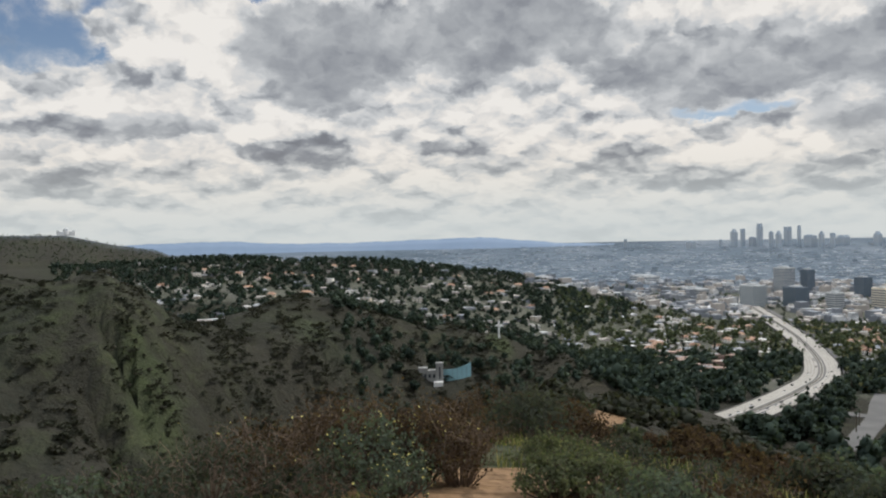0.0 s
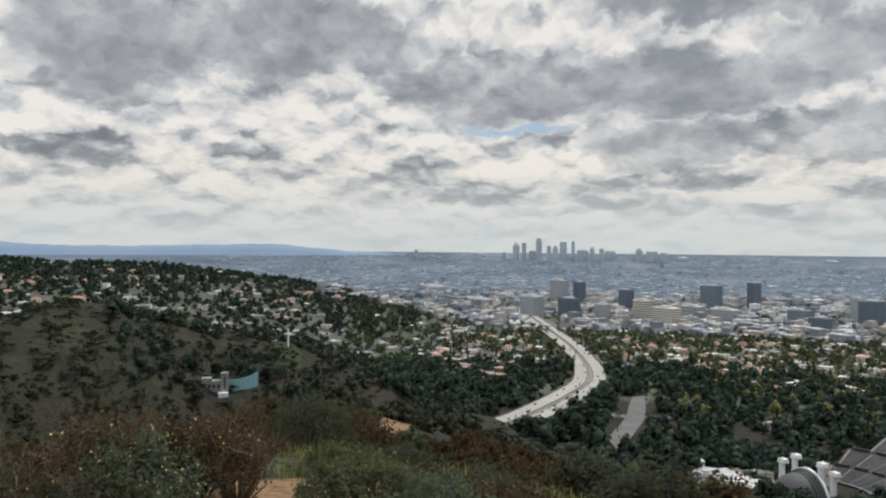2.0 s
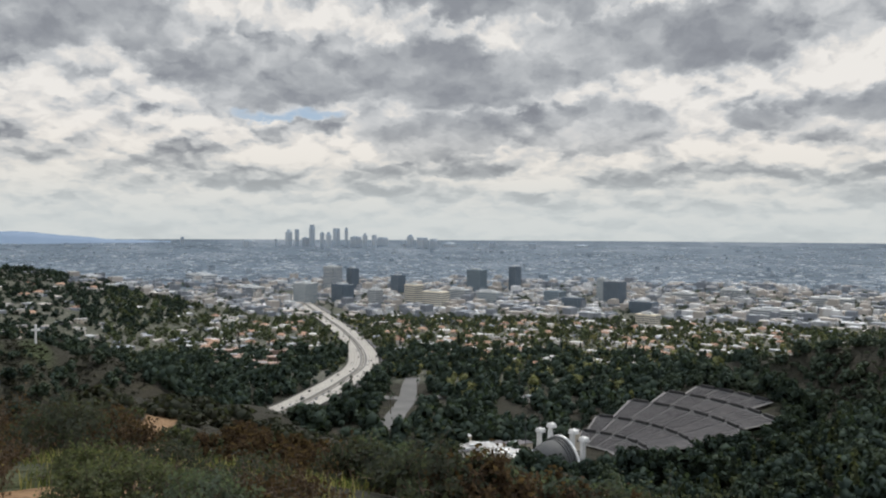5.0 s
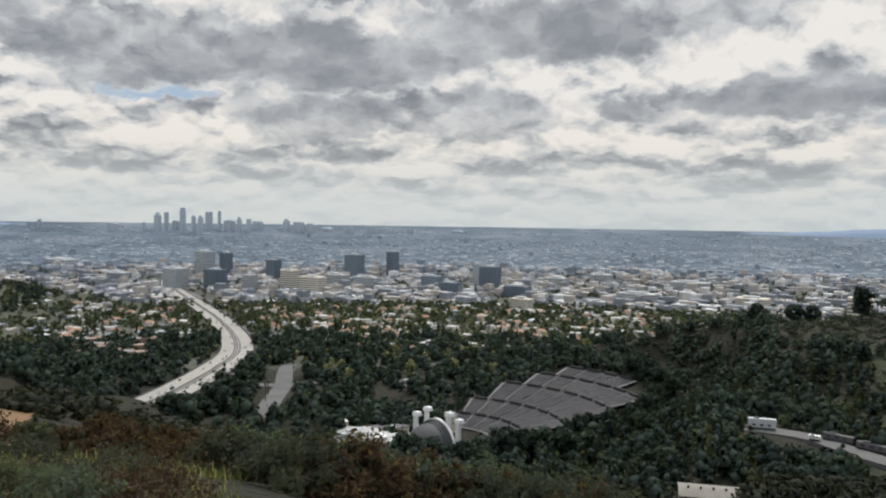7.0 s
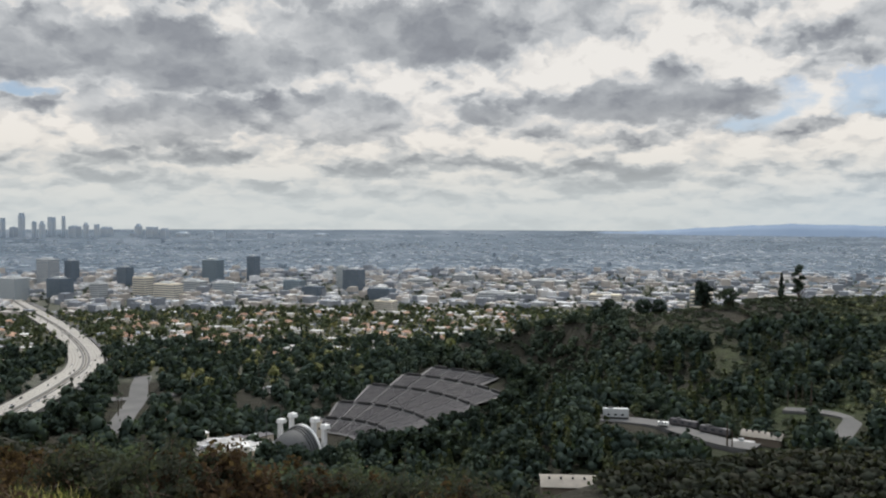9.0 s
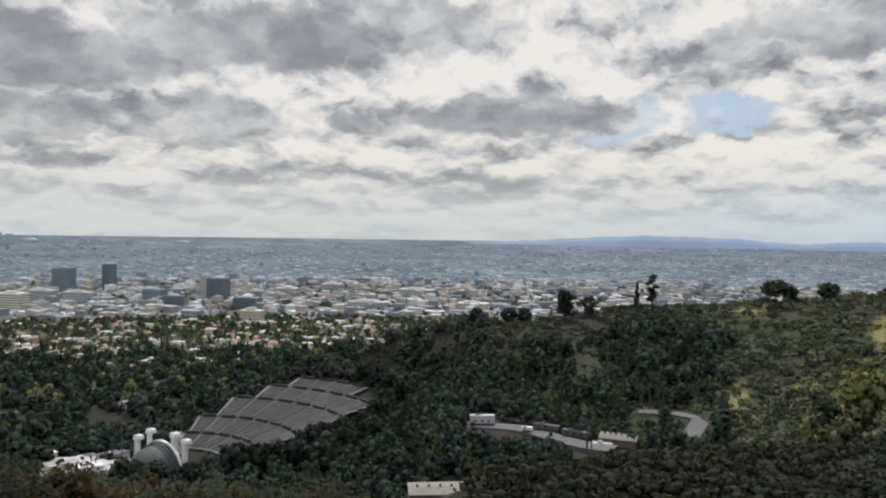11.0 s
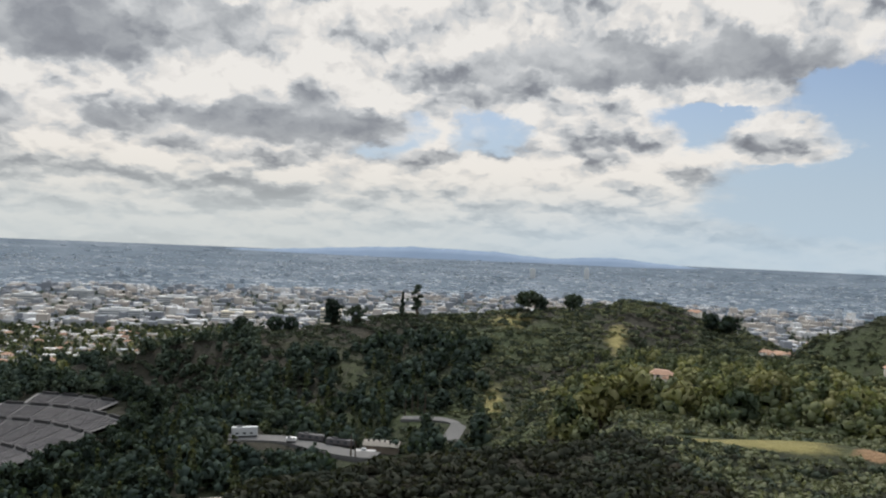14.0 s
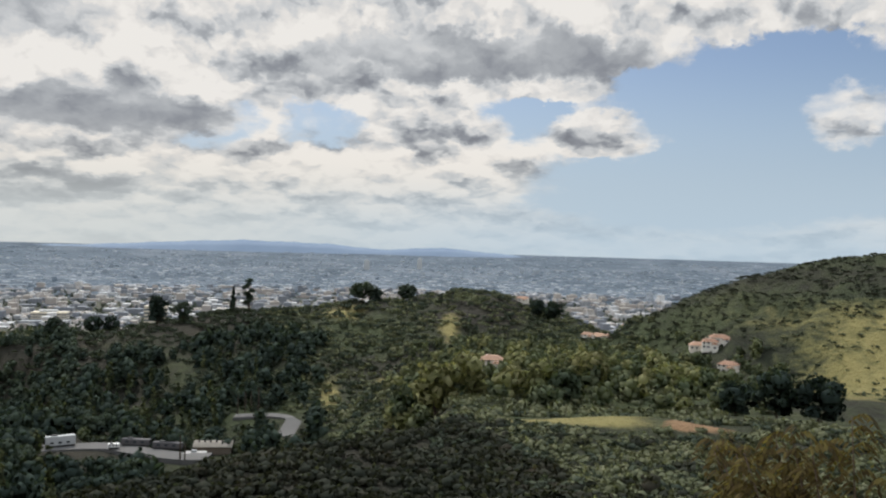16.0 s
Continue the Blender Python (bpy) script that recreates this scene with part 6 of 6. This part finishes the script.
def build_trees():
    rng = np.random.default_rng(12)
    D, G, Y = M["leaf_dark"], M["leaf_mid"], M["leaf_sun"]
    # the trees that stand out on the ridge
    rows = [("oak", 18, 13, D, 67.0, 712, "dark round eucalyptus standing alone on the ridge"), ("spire", 17, 6, D, 71.9, 708, "slim dark cypress on the ridge"), ("pine", 21, 9, D, 72.9, 706, "tall dark pine on the ridge top"),
            ("oak", 11, 9, D, 68.7, 712, "dark oak on the ridge"), ("umbrella", 12, 14, D, 80.8, 722, "spreading umbrella pine on the ridge"), ("oak", 8, 9, D, 81.7, 722, "low dark oak beside the umbrella pine"), ("oak", 9, 13, D, 83.9, 738, "low dark spreading tree on the ridge"),
            ("oak", 11, 12, D, 60.8, 728, "dark oak on the ridge end"), ("oak", 9, 11, D, 63.0, 722, "low dark oak on the ridge"), ("oak", 8, 10, D, 64.1, 720, "low dark oak on the ridge"),
            ("oak", 17, 20, D, 94.3, 690, "broad dark pine above the side valley"), ("oak", 15, 16, D, 93.2, 690, "broad dark tree above the side valley"), ("spire", 13, 4, D, 99.6, 650, "slim cypress in the side valley"), ("spire", 14, 4, D, 100.3, 640, "slim cypress in the side valley"),
            ("oak", 14, 15, D, 109.2, 246, "dark round oak beside the trail"), ("oak", 13, 15, D, 111.6, 240, "dark round oak beside the trail"), ("oak", 11, 13, D, 106.6, 262, "dark round oak beside the trail"),
            ("oak", 19, 18, Y, 86.2, 268, "yellow-green sycamore beside the trail"), ("oak", 17, 16, Y, 88.3, 275, "yellow-green sycamore in early leaf"), ("oak", 16, 15, G, 84.4, 280, "olive green oak below the ridge"),
            ("oak", 15, 15, Y, 93.5, 300, "yellow-green tree by the clearing"), ("oak", 15, 16, Y, 97.0, 330, "bright green tree in the side valley"), ("oak", 13, 13, Y, 91.4, 290, "olive tree by the clearing"), ("oak", 13, 13, G, 95.2, 285, "olive green tree by the clearing"),
            ("oak", 13, 16, D, 29.6, 600, "broad dark oak by the junction road")]
    rows += [("oak", h, w, D, b, r, "dark oak below the screen building") for h, w, b, r in ((6, 8, -3.4, 508), (6, 8, -2.2, 500), (7, 9, 2.9, 498), (6, 8, 3.8, 506), (8, 9, 2.4, 540), (9, 10, -1.0, 545), (9, 10, -2.6, 540), (8, 10, 0.8, 548), (8, 9, 4.2, 528), (6, 7, -4.4, 515))]
    rows += [("oak", h, w, D, b, r, "dark oak beside the freeway") for h, w, b, r in ((13, 12, 24.7, 705), (15, 12, 25.4, 728), (12, 11, 25.9, 752), (13, 13, 23.7, 655), (11, 12, 22.6, 645), (13, 13, 21.4, 636), (12, 12, 20.3, 640), (14, 12, 26.2, 790), (12, 11, 25.3, 690))]
    rows += [("oak", h, w, D, b, r, "tall dark oak below the benches") for h, w, b, r in ((17, 17, 43.6, 515), (18, 18, 45.4, 505), (17, 18, 47.2, 500), (19, 17, 49.0, 508), (18, 18, 50.6, 520), (18, 16, 52.0, 545), (16, 16, 53.4, 570), (17, 16, 46.3, 470), (18, 18, 48.2, 462), (17, 17, 44.3, 470), (16, 16, 50.0, 475), (17, 17, 51.8, 490), (16, 14, 54.4, 600))]
    rows += [("oak", h, 12, D, b, r, "dark oak at the edge of the benches") for h, b, r in ((13, 54.5, 660), (13, 54.4, 622), (12, 52.9, 590), (11, 51.2, 581), (11, 49.3, 576), (13, 52.9, 697), (12, 54.0, 684), (12, 53.7, 604), (11, 50.2, 578), (12, 55.3, 640))]
    rows += [("spire", 17, 7, G, b, r, "slim dark cypress beside the benches") for b, r in ((48.9, 540), (49.6, 548), (50.4, 552), (47.9, 533))]
    for i, (kind, tall, wide, mat, b, r, label) in enumerate(rows):
        k = 1.55 if i < 10 else 1.0
        k = 1.3 if "below the benches" in label else 1.6 if "edge of the benches" in label or "beside the freeway" in label else k
        stand(tree(100 + i, kind, tall * k, wide * k, mat, label, 760), b, r, 0.7 * i, 1.0, True)
    # palms along the road and freeway
    palm = tree(60, "palm", 15, 4, D, "tall slim fan palm with a small crown")
    spots_p = [(68.7, 374), (69.0, 373), (72.4, 456), (72.9, 458), (73.3, 460), (73.8, 456), (26.2, 800), (25.9, 770), (26.4, 760), (24.4, 700), (27.2, 720), (27.0, 690)]
    spots_p += [(float(a), float(c)) for a, c in zip(*spots(26, 24, 50, 700, 1500, None, rng))]
    for i, (b, r) in enumerate(spots_p):
        stand(palm, b, r, i * 1.3, float(rng.uniform(0.8, 1.15)), i == 0)
    # the nearer woods, tree by tree
    protos = [tree(200 + i, "oak", *q) for i, q in enumerate([(10, 10, D, "dense dark evergreen oak in the canyon wood"), (12, 11, D, "tall dark evergreen oak in the canyon wood"), (8, 9, G, "green leafy tree in the canyon wood"), (11, 9, D, "dark narrow oak in the canyon wood")])]
    protos.append(tree(220, "spire", 15, 7, G, "tall green conifer in the canyon wood"))
    keep = lambda b, r: ~in_bowl(b, r, 6) & ~((b > 54.5) & (b < 62.5) & (r < 306)) & ~on_canyon_road(b, r) & ~on_canyon_road(b, r + 30)
    bb, rr = spots(210, 41, 66, 262, 540, keep, rng)
    for i, (b, r) in enumerate(zip(bb.tolist(), rr.tolist())):
        k = i % 5 if i < 5 else int(rng.choice(5, p=[0.3, 0.25, 0.2, 0.15, 0.1]))
        stand(protos[k], b, r, i * 0.9, float(rng.uniform(0.8, 1.25)), i < 5)


build_trees()


# ---------------------------------------------------------------- bushes and grass before the viewer
def near_bush(seed, wide, tall, leaves, leaf, mat, label, twigs=60, flowers=0, bare=0, thin=0.006, name="bush"):
    """A bush a few steps off: stems that fork, leaves along them, and flower heads."""
    rng = np.random.default_rng(seed)
    t = thing(name, Matrix.Identity(4), label, "bush")
    bm = bmesh.new()
    tips = []
    for i in range(twigs):
        a, q = rng.uniform(0, 6.283), math.sqrt(rng.uniform(0.0, 1.0))
        tip = np.array([q * wide / 2 * math.cos(a), q * wide / 2 * math.sin(a), tall * (1 - 0.55 * q * q) * rng.uniform(0.75, 1.0)])
        root = tip * [0.25, 0.25, 0.0]
        mid = root * 0.4 + tip * 0.6 + rng.normal(0, 0.05, 3) * tall
        tube(bm, root, mid, thin * 1.8, thin * 1.1, 4)
        tube(bm, mid, tip, thin * 1.1, thin * 0.4, 3)
        tips.append((mid, tip))
        for k in range(3 if i < bare else 2):
            s = mid + (tip - mid) * rng.uniform(0.2, 0.9)
            e = s + rng.normal(0, 0.12, 3) * tall + [0, 0, 0.08 * tall]
            tube(bm, s, e, thin * 0.8, thin * 0.3, 3)
            tips.append((s, e))
    part("stem_work", bm, M["twig"] if bare else M["bark"], t)
    n = leaves
    pick = rng.integers(0, len(tips), n)
    A, B = np.array([q[0] for q in tips])[pick], np.array([q[1] for q in tips])[pick]
    c = A + (B - A) * rng.uniform(0.0, 1.05, (n, 1)) + rng.normal(0, 0.055, (n, 3)) * tall
    c[:, 2] = np.maximum(c[:, 2], 0.02)
    d = c - [0, 0, tall * 0.3]
    d /= np.linalg.norm(d, axis=1)[:, None] + 1e-6
    v, f = leaf_quads(rng, c, d, leaf)
    ob = new("foliage", mesh_from("leaves", v, f, [mat]))
    ob.parent = t
    if flowers:
        c = np.array([q[1] for q in tips])[rng.integers(0, len(tips), flowers)] + rng.normal(0, 0.05, (flowers, 3)) * tall + [0, 0, 0.03]
        v, f = leaf_quads(rng, c, np.tile([0, -0.4, 1.0], (flowers, 1)), 0.016)
        ob = new("blossom", mesh_from("flowers", v, f, [M["flower"]]))
        ob.parent = t
    return t


def build_near_plants():
    Sg, Sb, Sd, Ms = M["shrub_green"], M["shrub_brown"], M["shrub"], M["leaf_sun"]
    rows = [  # bearing, distance, width, height, leaves, leaf size, material, flowers, bare, label
        (-5.2, 9.3, 1.6, 0.92, 3400, 0.022, Sg, 90, 0, "leafy green bush dotted with small yellow flowers"),
        (-2.0, 9.6, 1.3, 0.95, 3000, 0.022, Sb, 60, 0, "rust brown flowering bush beside the dirt path"),
        (0.9, 9.2, 0.9, 0.78, 1700, 0.018, Sb, 30, 30, "reddish brown dry bush beside the dirt path"),
        (-8.6, 9.9, 1.8, 1.06, 2600, 0.020, Sb, 20, 40, "reddish brown half-dry bush"),
        (-12.4, 9.4, 1.9, 1.0, 1600, 0.018, Sb, 10, 70, "bare twiggy brown bush"),
        (-16.6, 9.0, 1.8, 0.86, 1800, 0.020, Sd, 10, 50, "dark twiggy scrub with bare stems"),
        (-3.6, 8.6, 1.0, 0.5, 1500, 0.020, Sg, 60, 0, "low sage with pale yellow flowers"),
        (-9.5, 8.7, 1.2, 0.5, 1500, 0.020, Sd, 20, 20, "low dark dry scrub"),
        (-20.6, 8.6, 1.6, 0.62, 1800, 0.022, Sd, 0, 20, "dark low scrub on the slope"),
        (-25.0, 8.2, 1.8, 0.6, 1800, 0.022, Sg, 0, 0, "low green scrub on the slope"),
        (-29.5, 8.0, 1.8, 0.62, 1800, 0.022, Sd, 0, 0, "dark low scrub on the slope"),
        (-6.5, 11.2, 2.6, 1.25, 2600, 0.024, Sb, 0, 50, "brown dry scrub behind the flowering bush"),
        (-0.2, 11.6, 2.0, 1.1, 2200, 0.024, Sb, 0, 40, "brown dry scrub behind the path"),
        (7.8, 11.3, 1.5, 0.66, 3600, 0.020, M["sage"], 0, 0, "grey-green feathery sage bush"),
        (11.0, 11.0, 1.3, 0.46, 2200, 0.020, M["sage"], 0, 0, "low grey-green sage bush"),
        (7.6, 8.5, 1.0, 0.52, 3000, 0.018, M["sage"], 0, 0, "grey-green feathery sage bush beside the path"),
        (10.6, 8.6, 1.1, 0.5, 3000, 0.018, M["sage"], 0, 0, "grey-green feathery sage bush on the slope"),
        (13.2, 9.6, 1.4, 0.5, 2200, 0.020, Sg, 0, 0, "low grey-green sage bush on the slope"),
        (14.8, 8.0, 1.2, 0.5, 2000, 0.020, Sg, 0, 0, "low green sage bush on the slope"),
        (12.0, 12.6, 1.6, 0.6, 2200, 0.022, Sd, 0, 10, "dark low scrub on the slope"),
        (17.5, 10.5, 1.6, 0.8, 2200, 0.022, Sd, 0, 10, "dark low scrub on the slope"),
        (20.5, 9.0, 1.5, 0.9, 2200, 0.022, Sb, 0, 10, "rust brown scrub on the slope"),
        (5.6, 19, 2.4, 1.5, 2600, 0.04, Sd, 0, 0, "dark olive shrub behind the path"),
        (8.8, 21, 2.2, 1.25, 2200, 0.04, Sb, 0, 20, "rust brown shrub behind the path"),
        (2.6, 22, 2.6, 1.6, 2200, 0.04, Sb, 0, 20, "rust brown shrub behind the path"),
    ]
    for i, (b, r, w, h, n, s, mat, fl, bare, label) in enumerate(rows):
        t = near_bush(300 + i, w, h, int(n * 0.72), s * 1.16, mat, label, 60, fl, bare)
        stand(t, b, r, i * 1.1, 1.0, True, 0.04)
    # the tall scrub under the eye, its tops just in view
    rng = np.random.default_rng(9)
    for i in range(17):
        b = 23.5 + 1.75 * i
        r = float(rng.uniform(17, 24))
        top = -16.7 - 0.11 * max(0, i - 8) + float(rng.uniform(-0.7, 0.4)) - (0.8 if i % 3 == 0 else 0)
        h = r * math.tan(radians(top)) - float(land(b, r))
        mat, label = ((Sb, "rust brown tall scrub on the steep slope"), (Sd, "dark olive tall scrub on the steep slope"), (Sg, "green tall scrub on the steep slope"))[i % 3]
        t = near_bush(400 + i, 3.0, max(1.5, h), 2200, 0.066, mat, label, 36, 0, 10, 0.012)
        stand(t, b, r, i * 0.8, 1.0, True, 0.05)
    # scrub down the slope in front, a few kinds repeated
    kinds = [near_bush(470, 2.2, 1.1, 900, 0.07, Sd, "dark olive scrub on the falling slope", 16, 0, 0, 0.01), near_bush(471, 1.9, 0.9, 800, 0.068, Sb, "rust brown dry scrub on the falling slope", 16, 0, 10, 0.01),
             near_bush(472, 1.6, 0.7, 800, 0.062, M["sage"], "grey-green sage on the falling slope", 16, 0, 0, 0.01), near_bush(473, 2.6, 1.3, 1000, 0.077, Sb, "large rust brown scrub on the falling slope", 16, 0, 0, 0.01)]
    bb, rr = spots(150, 3, 46, 22, 60, lambda b, r: (abs(b - (9.6 + 0.035 * r)) > 1.5), rng)
    for i, (b, r) in enumerate(zip(bb.tolist(), rr.tolist())):
        stand(kinds[i % 4], b, r, i * 1.7, float(rng.uniform(0.7, 1.2)), i < 4, 0.1)
    for i in range(9):
        b, r = 50 + 6.2 * i, float(rng.uniform(20, 30))
        t = near_bush(440 + i, 3.0, 2.2, 1100, 0.07, Sd, "dark scrub on the steep slope", 24, 0, 0, 0.012)
        stand(t, b, r, i * 0.8, 1.0, True, 0.05)


def build_grass():
    """Tufts of thin blades, one joined mesh."""
    rng = np.random.default_rng(14)
    vs, fs, at = [], [], 0

    def tuft(b, r, n, tall, spread):
        nonlocal at
        x, y, _ = polar(b, r)
        z = ground_z(b, r) - 0.01
        for _ in range(n):
            ox, oy = rng.normal(0, spread, 2)
            a, L, w = rng.uniform(0, 6.283), tall * rng.uniform(0.5, 1.15), 0.004 + 0.0005 * r
            lean = rng.uniform(0.1, 0.55) * L
            dx, dy = math.cos(a), math.sin(a)
            for k, (h, q, ww) in enumerate(((0, 0, 1), (0.55, 0.3, 0.8), (1.0, 1.0, 0.15))):
                px, py, pz = x + ox + dx * lean * q, y + oy + dy * lean * q, z + L * h
                vs.extend([(px - dy * w * ww, py + dx * w * ww, pz), (px + dy * w * ww, py - dx * w * ww, pz)])
            fs.extend([(at, at + 1, at + 3), (at, at + 3, at + 2), (at + 2, at + 3, at + 5), (at + 2, at + 5, at + 4)])
            at += 6

    for b, r in zip(rng.uniform(11.5, 25, 150), rng.uniform(4.6, 8.5, 150)):
        tuft(b, r, 22, 0.15, 0.10)
    for b, r in zip(rng.uniform(-26, -4, 120), rng.uniform(6.0, 8.6, 120)):
        tuft(b, r, 20, 0.12, 0.10)
    for b, r in zip(rng.uniform(4, 26, 170), rng.uniform(10.5, 24, 170)):
        tuft(b, r, 18, 0.22, 0.2)
    ob = new("grass", mesh_from("grass", np.array(vs), np.array(fs), [M["grass"]]))
    tagged(ob, "pale and green grass tufts on the slope", "grass", kind="stuff")


def build_elder():
    """The drooping shrub close to the viewer at the end of the turn: arching stems with hanging compound leaves."""
    rng = np.random.default_rng(77)
    b0, r0 = 111.5, 5.0
    x, y, _ = polar(b0, r0)
    z = ground_z(b0, r0)
    t = thing("elder_shrub", Matrix.Translation((x, y, z)) @ Matrix.Rotation(radians(-b0), 4, "Z"), "drooping ochre-green shrub with hanging compound leaves", "shrub")
    bm = bmesh.new()
    vs, fs, at = [], [], 0
    for i in range(46):
        X = rng.uniform(-0.75, 1.1)
        Y = rng.uniform(-0.5, 0.7)
        H = (1.88 + 0.2 * X - 0.25 * abs(Y)) * rng.uniform(0.6, 1.04)
        tip = np.array([X, Y, H])
        root = np.array([X * 0.3 + 0.3, Y * 0.3, 0.0])
        mid = root * 0.35 + tip * 0.65 + [0, 0, 0.12]
        tube(bm, root, mid, 0.012, 0.007, 5)
        tube(bm, mid, tip, 0.007, 0.003, 4)
        for k in range(16):
            u = rng.uniform(0.15, 1.0)
            p = mid + (tip - mid) * u if k < 11 else root + (mid - root) * rng.uniform(0.4, 1.0)
            a = rng.uniform(0, 6.283)
            out = np.array([math.cos(a), math.sin(a), 0.0])
            L = rng.uniform(0.12, 0.24)
            for s in range(9):
                q = s / 8
                c = p + out * L * (q - 0.25 * q * q) + np.array([0, 0, 0.07 * math.sin(2.4 * q) - L * 0.75 * q * q])
                for side in (-1, 1):
                    sd = np.array([-out[1], out[0], 0.0]) * side
                    tipq = c + sd * 0.045 + np.array([0, 0, -0.04]) + out * 0.018
                    wv = out * 0.011
                    m1 = (c + tipq) / 2
                    vs.extend([c, m1 + wv, tipq, m1 - wv])
                    fs.extend([(at, at + 1, at + 2), (at, at + 2, at + 3)])
                    at += 4
    part("stem_work", bm, M["twig"], t)
    ob = new("foliage", mesh_from("leaves", np.array(vs), np.array(fs), [M["ochre_leaf"]]))
    ob.parent = t


build_near_plants()
build_grass()
build_elder()
